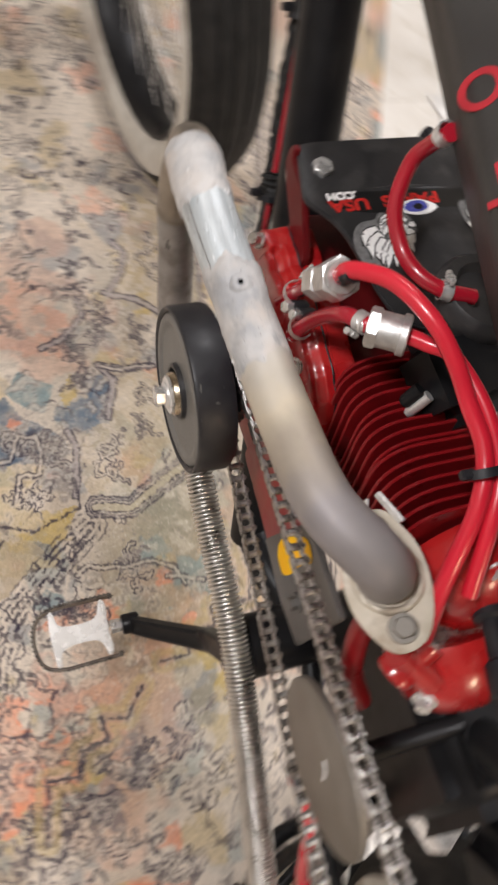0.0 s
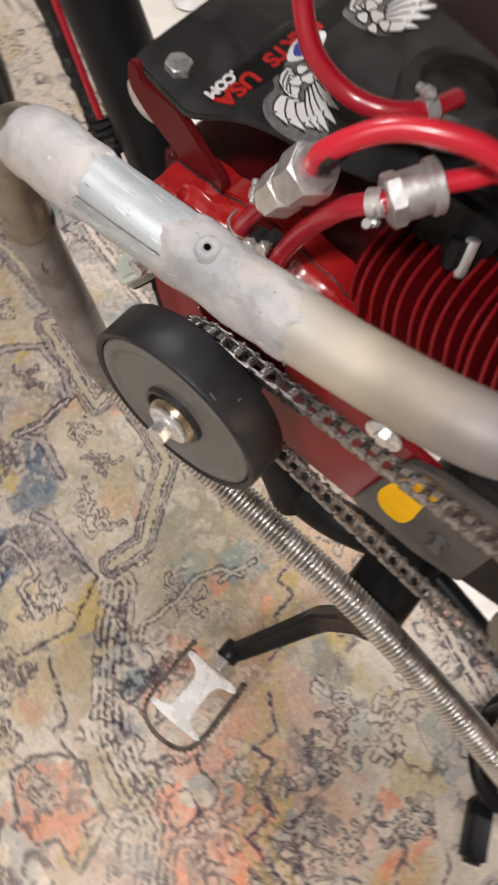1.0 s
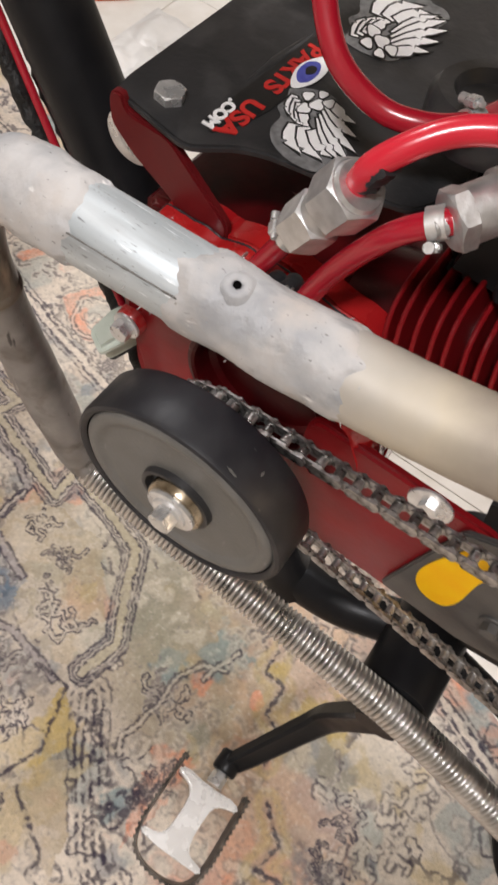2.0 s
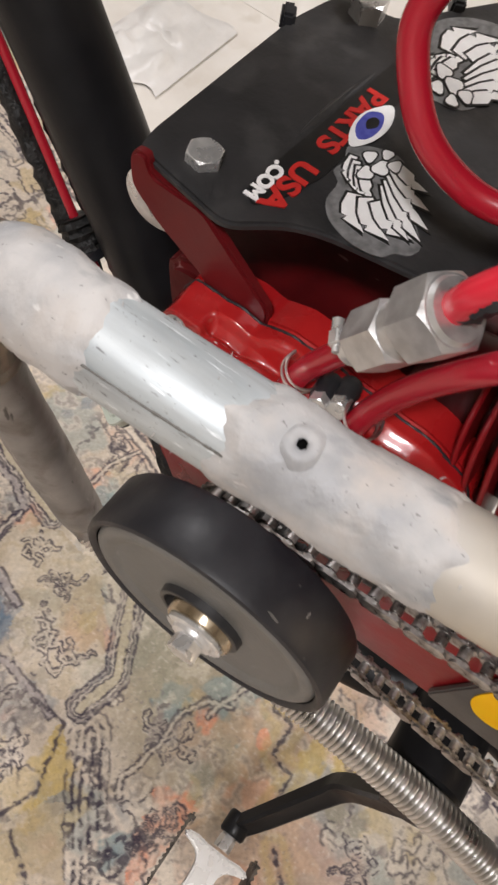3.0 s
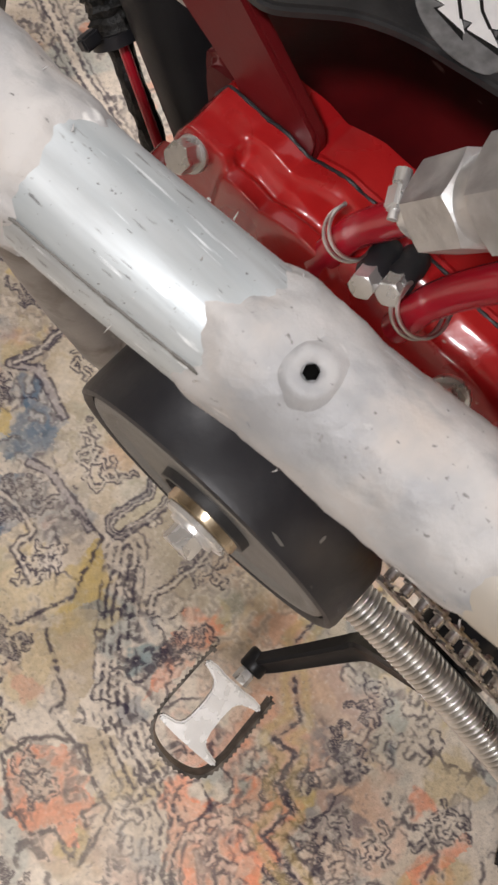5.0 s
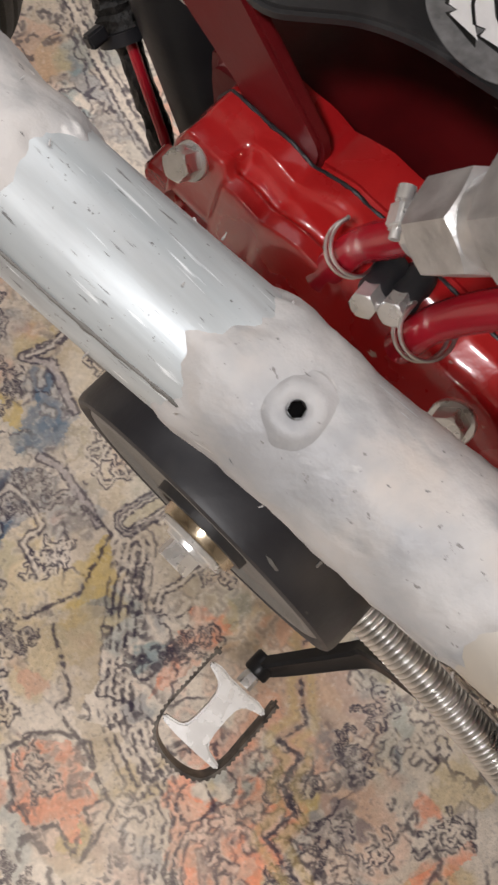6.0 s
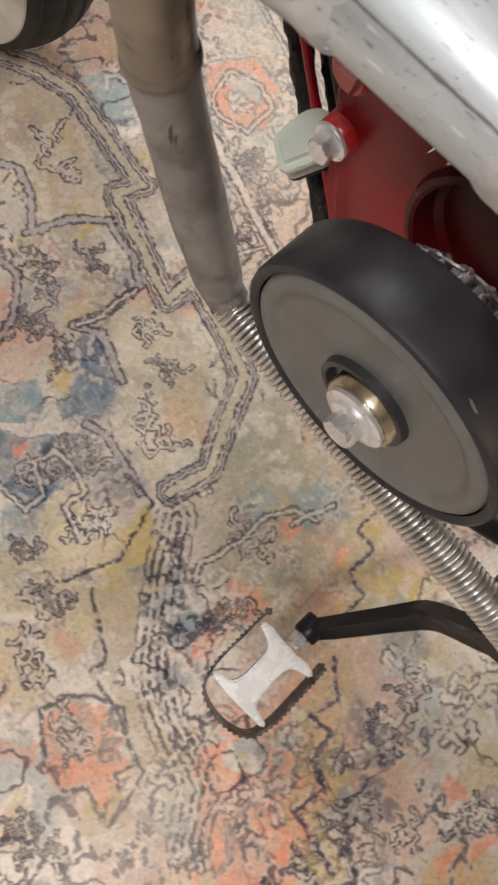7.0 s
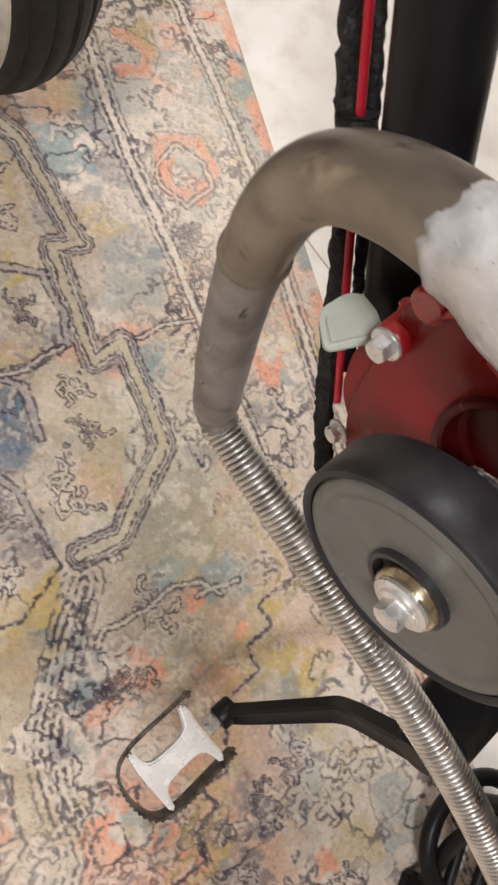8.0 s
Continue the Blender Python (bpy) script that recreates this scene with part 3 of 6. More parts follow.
part("case_body", prism(B(), round_outline([(0.342, 0.672), (0.336, 0.63), (0.30, 0.59), (0.18, 0.59), (0.172, 0.64), (0.19, 0.664), (0.24, 0.672), (0.30, 0.676)], 0.012), yz(0.2470), 0.15, 0.006, 3), SHADED_RED, case)
bm = B()
prism(bm, round_outline([(0.3300, 0.600), (0.3270, 0.560), (0.3150, 0.530), (0.285, 0.505), (0.24, 0.515), (0.25, 0.570), (0.285, 0.588), (0.296, 0.618), (0.325, 0.620)], 0.008), yz(0.226), 0.006, 0.002)
prism(bm, round_outline([(0.205, 0.655), (0.10, 0.655), (0.095, 0.60), (0.115, 0.545), (0.205, 0.545)], 0.01), yz(0.203), 0.006, 0.002)
part("side_plate", bm, PLATE_RED, case, "red painted steel side plate")
# well round the front sprocket, with its raised rim; darkened red carries its shade
part("sprocket_well", lathe(B(), (0.2182, 0.240, 0.622), (1, 0, 0), [(0, 0.0384), (0.0080, 0.0380), (0.0108, 0.0350), (0.0108, 0)], 56), SHADED_RED, case)
part("well_rim", lathe(B(), (0.2176, 0.240, 0.622), (-1, 0, 0), [(-0.001, 0.0380), (0.0030, 0.0385), (0.0042, 0.0400), (0.0036, 0.0425), (-0.001, 0.0440)], 48), SHADED_RED, case)
part("washer", lathe(B(), (0.2120, 0.2630, 0.6830), (-1, 0, 0.2), [(0, 0.0030), (0.0035, 0.0034), (0.0042, 0.0044), (0.0042, 0.0072), (0.0034, 0.0082), (0, 0.0084)], 28), STEEL, case)
# strap up to the black plate
bm = prism(B(), round_outline([(0.3465, 0.734), (0.3445, 0.7395), (0.339, 0.7400), (0.336, 0.7325), (0.314, 0.7325), (0.2795, 0.7045), (0.2795, 0.685), (0.306, 0.685), (0.3100, 0.699), (0.333, 0.712), (0.3455, 0.723)], 0.004), yz(0.2297), 0.0050, 0.0012)
part("mounting_strap", bm, mat("maroon_paint", (0.10, 0.005, 0.007), 0.32, 0, (0.14, 0.007, 0.009), 30, 0.0003, 80, rough2=0.45, spec=0.35), case)
lathe(bm := B(), (0.2400, 0.3395, 0.7130), (-1, 0, 0), [(0, 0), (0, 0.0140), (0.0028, 0.0140), (0.0036, 0.0130), (0.0036, 0.006), (0.0036, 0)], 40)
part("washer", bm, STEEL, case)
hex_bolt(case, (0.2095, 0.3070, 0.6905), (-0.80, 0.05, 0.55), 0.0082, washer=0.0056, turn=0.3, height=0.0065)
hex_bolt(case, (0.2030, 0.2075, 0.7000), (-0.75, 0, 0.66), 0.0090, washer=0.0064, turn=0.8, height=0.007)
# the two black clamp ears with their small bolts
for tip in ((0.2018, 0.2429, 0.7150), (0.2052, 0.2367, 0.7150)):
    ear = V(-0.86, -0.10, 0.38).normalized()
    foot = V(tip) - ear * 0.0055
    hex_bolt(case, foot, ear, 0.0066, turn=0.5, height=0.0052)
    bm = lathe(B(), foot, -ear, [(0, 0), (0, 0.0034), (0.0015, 0.0044), (0.007, 0.0040), (0.009, 0.0046), (0.013, 0.0044), (0.015, 0.0030), (0.015, 0)], 20)
    part("clamp_ear", bm, RUBBER, case)
hex_bolt(case, (0.2005, 0.1369, 0.6542), (-1, 0, 0), 0.0085, washer=0.0115, height=0.003)
part("stand_off", lathe(B(), (0.2125, 0.3218, 0.6130), (1, 0, 0), [(0, 0.004), (0, 0.0078), (0.0012, 0.0088), (0.016, 0.0092), (0.020, 0.012), (0.020, 0.004)], 32), RED, case)
part("plate_lug", lathe(B(), (0.2120, 0.3245, 0.6490), (1, 0, 0), [(0, 0), (0, 0.0075), (0.0012, 0.0088), (0.010, 0.0095), (0.010, 0)], 32), RED, case)
hex_bolt(case, (0.2121, 0.3218, 0.6130), (-1, 0, 0), 0.0105, washer=0.0085, turn=0.4, height=0.007)
hex_bolt(case, (0.2170, 0.2960, 0.5180), (-1, 0.2, 0), 0.009, washer=0.0075)
# cylinder with cooling fins, and its head
CY0, CYD = V(0.274, 0.190, 0.672), V(0, -0.96, 0.26).normalized()
# barrel between the fins, its red darkened for the shade there
cyl = part("cylinder", lathe(B(), CY0, CYD, [(-0.03, 0), (-0.03, 0.030), (0.135, 0.030), (0.135, 0)], 32), SHADED_RED, bike, "red cylinder with thin cooling fins")


def fin_mesh(half, name, material):
    o = round_outline([(-half, -half * 0.94), (half, -half * 0.94), (half, half), (-half, half)], half * 0.55, 6)
    return mesh_of(prism(B(), o, pose(0, 0, -0.0011), 0.0022, 0.0007, 1), name, material)


base = plane(CY0, (1, 0, 0), V(0, 0.26, 0.96))
fin_a, fin_b, fin_c = (fin_mesh(h, "cooling_fin", PLATE_RED) for h in (0.0480, 0.0455, 0.0530))
for k in range(17):
    f = part("cooling_fin", fin_c if k > 9 else fin_b if k % 5 == 0 else fin_a, None, cyl)
    f.matrix_basis = base @ Matrix.Translation((0.0004 * math.sin(5 * k), 0, 0.0072 * k + 0.002)) @ pose(0, 0, 0, 0.4 * math.sin(3 * k), 0.4 * math.cos(4 * k), 0)
head = part("cylinder_head", lathe(B(), CY0 + CYD * 0.122, CYD, [(0, 0), (0, 0.047), (0.006, 0.049), (0.016, 0.048), (0.03, 0.040), (0.040, 0.026), (0.043, 0.012), (0.043, 0)], 40), RED, bike, "domed red cylinder head")
for k in range(5):
    a = 0.6 + k * 1.2566
    s_, u_ = base.to_3x3() @ V(1, 0, 0), base.to_3x3() @ V(0, 1, 0)
    hex_bolt(head, CY0 + CYD * 0.148 + (s_ * math.cos(a) + u_ * math.sin(a)) * 0.036, CYD, 0.0085, name="head_nut", washer=0.007)
bm = lathe(B(), CY0 + CYD * 0.16 + V(-0.01, 0, 0.01), CYD + V(-0.35, 0, 0.1), [(0, 0), (0, 0.010), (0.006, 0.010), (0.008, 0.006), (0.030, 0.006), (0.033, 0.009), (0.05, 0.009), (0.052, 0)], 18)
part("spark_plug_cap", bm, RUBBER, head)
part("gear_dome", lathe(B(), (0.262, 0.030, 0.668), (0.05, -0.93, -0.2), [(0, 0), (0, 0.040), (0.012, 0.041), (0.030, 0.036), (0.042, 0.024), (0.046, 0.010), (0.046, 0)], 36), RED, cyl, "domed red casting")
hex_bolt(cyl, (0.232, -0.004, 0.676), (-0.6, -0.7, 0.3), 0.009, washer=0.008)
# red port block under the exhaust flange
bm = box(B(), plane((0.218, 0.060, 0.715), (0, 1, 0), (0.95, 0, 0.26)), (0.05, 0.032, 0.032), 0.005)
tube(bm, [V(0.212, 0.026, 0.705), V(0.232, 0.006, 0.69)], 0.009, 18)
part("exhaust_port", bm, RED, cyl)
part("port_leg", tube(B(), spline([(0.208, 0.047, 0.715), (0.210, 0.0455, 0.670), (0.212, 0.022, 0.625), (0.225, 0.000, 0.59)]), 0.0075, 18), PLATE_RED, cyl)
part("drain_stub", lathe(B(), (0.232, 0.028, 0.705), (-0.75, -0.45, -0.5), [(0, 0), (0, 0.0105), (0.020, 0.0105), (0.022, 0.0120), (0.028, 0.0120), (0.030, 0.010), (0.030, 0)], 26), RED, cyl)
# carburettor side: black air box, steel stub, clamps
bm = box(B(), pose(0.305, 0.175, 0.735, 8, 4, 10), (0.085, 0.060, 0.055), 0.012, 3)
lathe(bm, (0.258, 0.165, 0.742), (-0.5, -0.2, -0.8), [(0, 0), (0, 0.0045), (0.012, 0.0045), (0.014, 0.0035), (0.014, 0)], 16)
carb = part("carburettor", bm, BLACK, bike, "black carburettor body with a steel stud")
part("stud", lathe(B(), (0.262, 0.160, 0.742), (-0.5, -0.2, -0.8), [(0, 0), (0, 0.0036), (0.016, 0.0036), (0.018, 0.0028), (0.018, 0)], 16), STEEL, carb)
bm = lathe(B(), (0.30, 0.205, 0.756), (0.1, 0.1, 1), [(0, 0), (0, 0.027), (0.004, 0.029), (0.014, 0.029), (0.018, 0.026), (0.018, 0.020), (0.013, 0.017), (0.013, 0)], 36)
part("air_filter_cap", bm, SATIN, carb)
bm = box(B(), pose(0.30, -0.108, 0.485, 10, 20, 25), (0.042, 0.040, 0.024), 0.004)
box(bm, pose(0.282, -0.088, 0.47, 10, 20, 40), (0.02, 0.02, 0.04), 0.004)
part("gear_casing", bm, CAST, case, "bright cast aluminium casing")
bm = box(B(), pose(0.305, -0.015, 0.50, -12, 0, 0), (0.085, 0.20, 0.20), 0.02, 3)
box(bm, pose(0.325, -0.165, 0.56, 20, 0, 0), (0.07, 0.10, 0.10), 0.015, 3)
part("gear_housing", bm, BLACK, case)

# black mounting plate with its print
plate_o = [(0.2440, 0.3475), (0.2345, 0.3455), (0.2325, 0.3400), (0.2262, 0.3030), (0.2416, 0.2865), (0.2472, 0.2745), (0.2506, 0.2577), (0.2550, 0.2346), (0.262, 0.212),
           (0.30, 0.195), (0.42, 0.195), (0.445, 0.23), (0.430, 0.278), (0.392, 0.300), (0.3640, 0.316), (0.3660, 0.338), (0.3547, 0.3425), (0.3314, 0.3468)]
plate = part("engine_plate", prism(B(), round_outline(plate_o, 0.006), pose(0, 0, 0.7335), 0.0042, 0.0012), SATIN, bike, "flat black steel plate with red and white print")
part("fold_ridge", tube(B(), [V(0.262, 0.3085, 0.7362), V(0.30, 0.3065, 0.7368), V(0.352, 0.3035, 0.7360)], lambda s: 0.0006 + 0.0018 * math.sin(math.pi * s), 10), SATIN, plate)
part("worn_edge", tube(B(), [V(0.292, 0.3075, 0.7386), V(0.300, 0.3070, 0.7389), V(0.316, 0.3062, 0.7386)], lambda s: 0.0001 + 0.0004 * math.sin(math.pi * s), 8, bumpy=0.0002, freq=500), GREY_STEEL, plate)
hex_bolt(plate, (0.2450, 0.3252, 0.7372), (0, 0, 1), 0.0122, height=0.0046, turn=0.35)
hex_bolt(plate, (0.3560, 0.3255, 0.7375), (0, 0, 1), 0.0135, height=0.0085, turn=0.1)
for x, y in ((0.3300, 0.3475), (0.3924, 0.3010)):
    part("edge_clip", box(B(), pose(x, y, 0.738, 0, 0, 30), (0.009, 0.006, 0.008), 0.0012), RUBBER, plate)
# print: a strip label with its words, and two feathered shapes
PL = pose(0, 0, 0.7378)


def ink(outline, material, name, lift=0.0, smooth=False):
    o = smooth_outline(outline, 4) if smooth else outline
    return part(name, prism(B(), o, PL @ pose(0, 0, lift), 0.0003), material, plate, smooth=False)


ink(round_outline([(0.2385, 0.3000), (0.2440, 0.3068), (0.3400, 0.3020), (0.372, 0.298), (0.372, 0.288), (0.268, 0.2895), (0.2520, 0.2935)], 0.004), BLACK_INK, "label_strip")
LX, LY = V(1, 0.010, 0).normalized(), V(-0.010, 1, 0).normalized()


def print_word(text, u, v, height, wide, material, label):
    """A printed word whose middle lies u along and v across the strip; it reads from the far end."""
    o = V(0.2425, 0.3005, 0.7382) + LX * u + LY * v
    x = Matrix.Diagonal((wide, 1, 1, 1))
    return letter(text, (0, 0, 0), height / 0.70, plane(o, -LX, -LY) @ x, plate, material, "printed_word", label, 0.0004)


print_word(".COM", 0.0095, 0.0030, 0.0052, 1.12, WHITE_INK, "small white printed word")
print_word("USA", 0.0130, -0.0042, 0.0082, 1.28, RED_INK, "red printed word")
print_word("PARTS", 0.0570, -0.0038, 0.0082, 1.24, RED_INK, "red printed word")


def wing(mirror):
    """A printed wing of pointed white feathers in clusters on a torn-edged grey patch; the second one is mirrored."""
    level = [0.0]

    def put(pts, material, name="feather_shape"):
        level[0] += 0.00002
        q = pts
        if mirror:
            c, n = 1.22 * math.cos(radians(34)), 1.22 * math.sin(radians(34))
            q = [(0.3365 + c * (0.2895 - x) - n * (y - 0.2845), 0.2835 + n * (0.2895 - x) + c * (y - 0.2845)) for x, y in pts][::-1]
        ink(q, material, name, level[0])

    put(smooth_outline([(0.2885, 0.2905), (0.2800, 0.2880), (0.2735, 0.2885), (0.2690, 0.2840), (0.2600, 0.2830), (0.2535, 0.2780), (0.2500, 0.2700), (0.2495, 0.2620), (0.2515, 0.2550), (0.2560, 0.2520), (0.2590, 0.2475), (0.2650, 0.2465), (0.2740, 0.2540), (0.2830, 0.2590), (0.2930, 0.2680), (0.2965, 0.2770)], 4), GREY_INK)

    def feather(x0, y0, a, l, w, bend=0.12):
        c, s = math.cos(radians(a)), math.sin(radians(a))
        for g, ink_ in ((0.0009, BLACK_INK), (0.0, WHITE_INK)):
            pts = [(-g, -w * 0.34 - g), (l * 0.35, -w * 0.55 - g), (l * 0.62, -w * 0.50 - g), (l * 0.66, -w * 0.22), (l * 0.76, -w * 0.40 - g), (l + g * 2.2, w * bend * 3), (l * 0.70, w * 0.30 + g), (l * 0.60, w * 0.18 + g), (l * 0.45, w * 0.52 + g), (-g, w * 0.34 + g)]
            put([(x0 + x * c - y * s, y0 + x * s + y * c) for x, y in pts], ink_)

    for k, (a, l) in enumerate(((196, 0.0130), (206, 0.0150), (214, 0.0160), (222, 0.0150))):
        feather(0.2845 - 0.0014 * k, 0.2868 - 0.0022 * k, a, l, 0.0040)
    for k, (a, l) in enumerate(((206, 0.0165), (222, 0.0190), (238, 0.0185))):
        feather(0.2690 + 0.0012 * k, 0.2765 - 0.0038 * k, a, l, 0.0078, 0.2)
    for k, (a, l) in enumerate(((226, 0.0250), (231, 0.0285), (237, 0.0270), (243, 0.0215), (250, 0.0160))):
        feather(0.2800 + 0.0030 * k, 0.2705 + 0.0006 * k, a, l, 0.0054)
    for k, (x, y, r) in enumerate(((0.2800, 0.2790, 0.0034), (0.2860, 0.2760, 0.0038), (0.2905, 0.2725, 0.0030), (0.2880, 0.2820, 0.0030), (0.2935, 0.2775, 0.0026))):
        for g, ink_ in ((0.0008, BLACK_INK), (0.0, WHITE_INK)):
            put([(x + (r + g) * (1 + 0.16 * math.sin(3 * a + k)) * math.cos(a), y + (r + g) * 0.75 * (1 + 0.16 * math.sin(3 * a + k)) * math.sin(a)) for a in np.linspace(0, 2 * math.pi, 19)[:-1]], ink_)


wing(False)
wing(True)
ink(smooth_outline([(0.2870, 0.2900), (0.2950, 0.2950), (0.3060, 0.2955), (0.3165, 0.2895), (0.3080, 0.2845), (0.2960, 0.2848)], 5), WHITE_INK, "eye_shape", 0.0010)
ink(smooth_outline([(0.2920, 0.2902), (0.2975, 0.2942), (0.3065, 0.2942), (0.3095, 0.2895), (0.3035, 0.2864), (0.2955, 0.2868)], 5), BLUE_INK, "eye_shape", 0.0013)
ink(smooth_outline([(0.2985, 0.2900), (0.3015, 0.2922), (0.3050, 0.2914), (0.3055, 0.2890), (0.3020, 0.2876)], 5), BLACK_INK, "eye_shape", 0.0016)


# hoses, fittings and clamps
def fitting(a, b, r1, r2, share_=0.40, turn=0.4, round_end=False, label="bright aluminium hexagon hose fitting"):
    """A hexagon nut on a round body; the far end is a second nut with a coned tip, or a plain collar."""
    a, b = V(a), V(b)
    L, ax = (b - a).length, (b - a).normalized()
    bm = B()
    hexagon(bm, a, ax, r1 * 1.74, 0, L * share_, turn, both=True)
    if round_end:
        lathe(bm, a, ax, [(L * (share_ - 0.04), 0), (L * (share_ - 0.04), r2 * 0.80), (L * 0.78, r2 * 0.80), (L * 0.80, r2 * 0.92), (L * 0.96, r2 * 0.92), (L, r2 * 0.82), (L, 0)], 44)
    else:
        lathe(bm, a, ax, [(L * (share_ - 0.04), 0), (L * (share_ - 0.04), r1 * 0.83), (L * (share_ + 0.20), r1 * 0.83), (L * (share_ + 0.20), 0)], 40)
        hexagon(bm, a, ax, r2 * 1.74, L * (share_ + 0.17), L * 0.96, turn + 0.1, both=True)
        lathe(bm, a, ax, [(L * 0.94, r2 * 0.5), (L * 0.955, r2 * 0.80), (L * 1.0, r2 * 0.72), (L * 1.01, r2 * 0.45), (L * 0.98, 0)], 40)
    f = part("hose_fitting", bm, ALU, bike, label, angle=20)
    part("barb", lathe(B(), a, ax, [(-0.006, 0), (-0.006, 0.0040), (0.001, 0.0040), (0.001, 0)], 24), ALU, f)
    return f


fa = fitting((0.2130, 0.2395, 0.7455), (0.2112, 0.2215, 0.7815), 0.0108, 0.0124)
fb = fitting((0.2150, 0.1905, 0.7835), (0.2330, 0.1785, 0.7890), 0.0112, 0.0124, 0.30, round_end=True)
part("fuel_hose", tube(B(), spline([(0.2112, 0.224, 0.777), (0.2098, 0.2177, 0.7952), (0.2230, 0.2009, 0.8085), (0.2334, 0.1764, 0.8130), (0.2420, 0.1551, 0.8068), (0.2485, 0.1334, 0.7958), (0.2517, 0.1093, 0.7894), (0.2437, 0.0843, 0.779), (0.228, 0.055, 0.752), (0.222, 0.03, 0.72)]), 0.0048, 20), HOSE_RED, bike, "bright red rubber fuel hose")
part("fuel_hose", tube(B(), spline([(0.2310, 0.180, 0.789), (0.2400, 0.1715, 0.792), (0.250, 0.160, 0.796), (0.258, 0.130, 0.794), (0.259, 0.10, 0.786), (0.250, 0.075, 0.775), (0.240, 0.045, 0.75)]), 0.0044, 20), HOSE_RED, bike, "bright red rubber fuel hose")
part("fuel_hose", tube(B(), spline([(0.262, 0.262, 0.842), (0.2650, 0.273, 0.8200), (0.2607, 0.274, 0.8048), (0.2535, 0.2589, 0.787), (0.2552, 0.2387, 0.7766), (0.2599, 0.2207, 0.7766), (0.2716, 0.2083, 0.7774), (0.290, 0.203, 0.775)]), 0.0047, 20), HOSE_DARK, bike, "dark red looped rubber hose")
part("fuel_hose", tube(B(), spline([(0.2110, 0.259, 0.690), (0.2150, 0.2555, 0.707), (0.2145, 0.249, 0.724), (0.2130, 0.2410, 0.7425), (0.2129, 0.2385, 0.7475)]), 0.0047, 20), HOSE_DARK, bike)
part("fuel_hose", tube(B(), spline([(0.2080, 0.2300, 0.700), (0.2111, 0.2273, 0.7182), (0.2118, 0.2186, 0.7436), (0.2107, 0.2053, 0.770), (0.2135, 0.1940, 0.7815), (0.2160, 0.1898, 0.7838)]), 0.0047, 20), HOSE_DARK, bike)


def clamp(at, axis, r, screw=(0, 0, 1)):
    bm = lathe(B(), at, axis, [(-0.0032, r), (-0.0032, r + 0.0009), (0.0032, r + 0.0009), (0.0032, r)], 28, closed=True)
    w = V(screw).normalized()
    c = V(at) + w * (r + 0.003)
    box(bm, plane(c, V(axis).cross(w), axis), (0.0060, 0.0055, 0.0035), 0.0008)
    t = V(axis).cross(w).normalized()
    lathe(bm, c - t * 0.006, t, [(0, 0), (0, 0.0020), (0.003, 0.0020), (0.003, 0.0012), (0.011, 0.0012), (0.011, 0)], 10)
    return part("hose_clamp", bm, STEEL, bike, "small bright steel hose clamp")


def spring_clamp(at, axis, r, toward, reach=115):
    """An open wire clamp that hugs the hose on one side."""
    t, bm = V(axis).normalized(), B()
    d = V(toward) - t * V(toward).dot(t)
    d.normalize()
    e = t.cross(d)
    for off in (-0.0019, 0.0019):
        arc = [V(at) + t * off + (d * math.cos(a) + e * math.sin(a)) * r for a in np.radians(np.linspace(-reach, reach, 25))]
        tube(bm, arc, 0.00055, 8)
    for sg in (-1, 1):
        a = radians(reach * sg)
        o = d * math.cos(a) + e * math.sin(a)
        tube(bm, [V(at) + o * r - t * 0.0021, V(at) + o * (r + 0.0002) + t * 0.0021], 0.0006, 8)
    return part("hose_clamp", bm, FLEX, bike, "thin bright steel spring clamp")


spring_clamp((0.2148, 0.2552, 0.709), (-0.1, -0.35, 1), 0.0072, (-1, -0.1, 0))
spring_clamp((0.2095, 0.2283, 0.713), (-0.1, -0.3, 1), 0.0072, (-1, -0.2, 0))
clamp((0.2130, 0.2418, 0.7415), (0, -0.4, 1), 0.0050, (-0.5, 0.7, 0.4))
clamp((0.2138, 0.1934, 0.7820), (0.3, -0.75, 0.5), 0.0050, (-0.5, -0.3, -0.6))
clamp((0.2720, 0.2080, 0.7774), (1, -0.4, 0), 0.0052, (0.1, 0.4, 1))
clamp((0.2620, 0.2650, 0.8370), (0, -0.2, 1), 0.0050, (1, 0, 0))
for at, axis in (((0.2485, 0.100, 0.7870), (0, 1, 0.25)),):
    bm = lathe(B(), at, axis, [(-0.0024, 0.0085), (-0.0024, 0.0105), (0.0024, 0.0105), (0.0024, 0.0085)], 22, closed=True)
    box(bm, pose(at[0] - 0.011, at[1], at[2] + 0.003), (0.007, 0.005, 0.005), 0.0008)
    part("cable_tie", bm, RUBBER, bike)
# frayed black tape at the hose end
bm = tube(B(), spline([(0.2110, 0.2215, 0.784), (0.2103, 0.2190, 0.7895), (0.2110, 0.2155, 0.796)]), 0.0054, 16, bumpy=0.0012, freq=400)
part("frayed_tape", bm, RUBBER, bike)

# exhaust pipe
PATHE = [(0.2015, 0.0670, 0.7370), (0.1960, 0.0668, 0.7560), (0.1835, 0.0762, 0.7715), (0.1680, 0.1060, 0.7708), (0.1662, 0.1543, 0.7580), (0.1637, 0.2134, 0.7518), (0.1580, 0.2823, 0.7538),
         (0.1585, 0.3250, 0.7500), (0.1675, 0.3585, 0.7255), (0.1760, 0.3820, 0.6880), (0.1768, 0.3865, 0.6440), (0.1841, 0.3751, 0.557), (0.1908, 0.3540, 0.4640), (0.1922, 0.3490, 0.4465), (0.1925, 0.3385, 0.4385)]
line = resample(spline(PATHE, 20), 0.003)


def between(lo, hi):
    """The stretch of the pipe whose y or height lies in the given range, by share of its length."""
    n = len(line)
    return line[int(lo * n):int(hi * n) + 1]


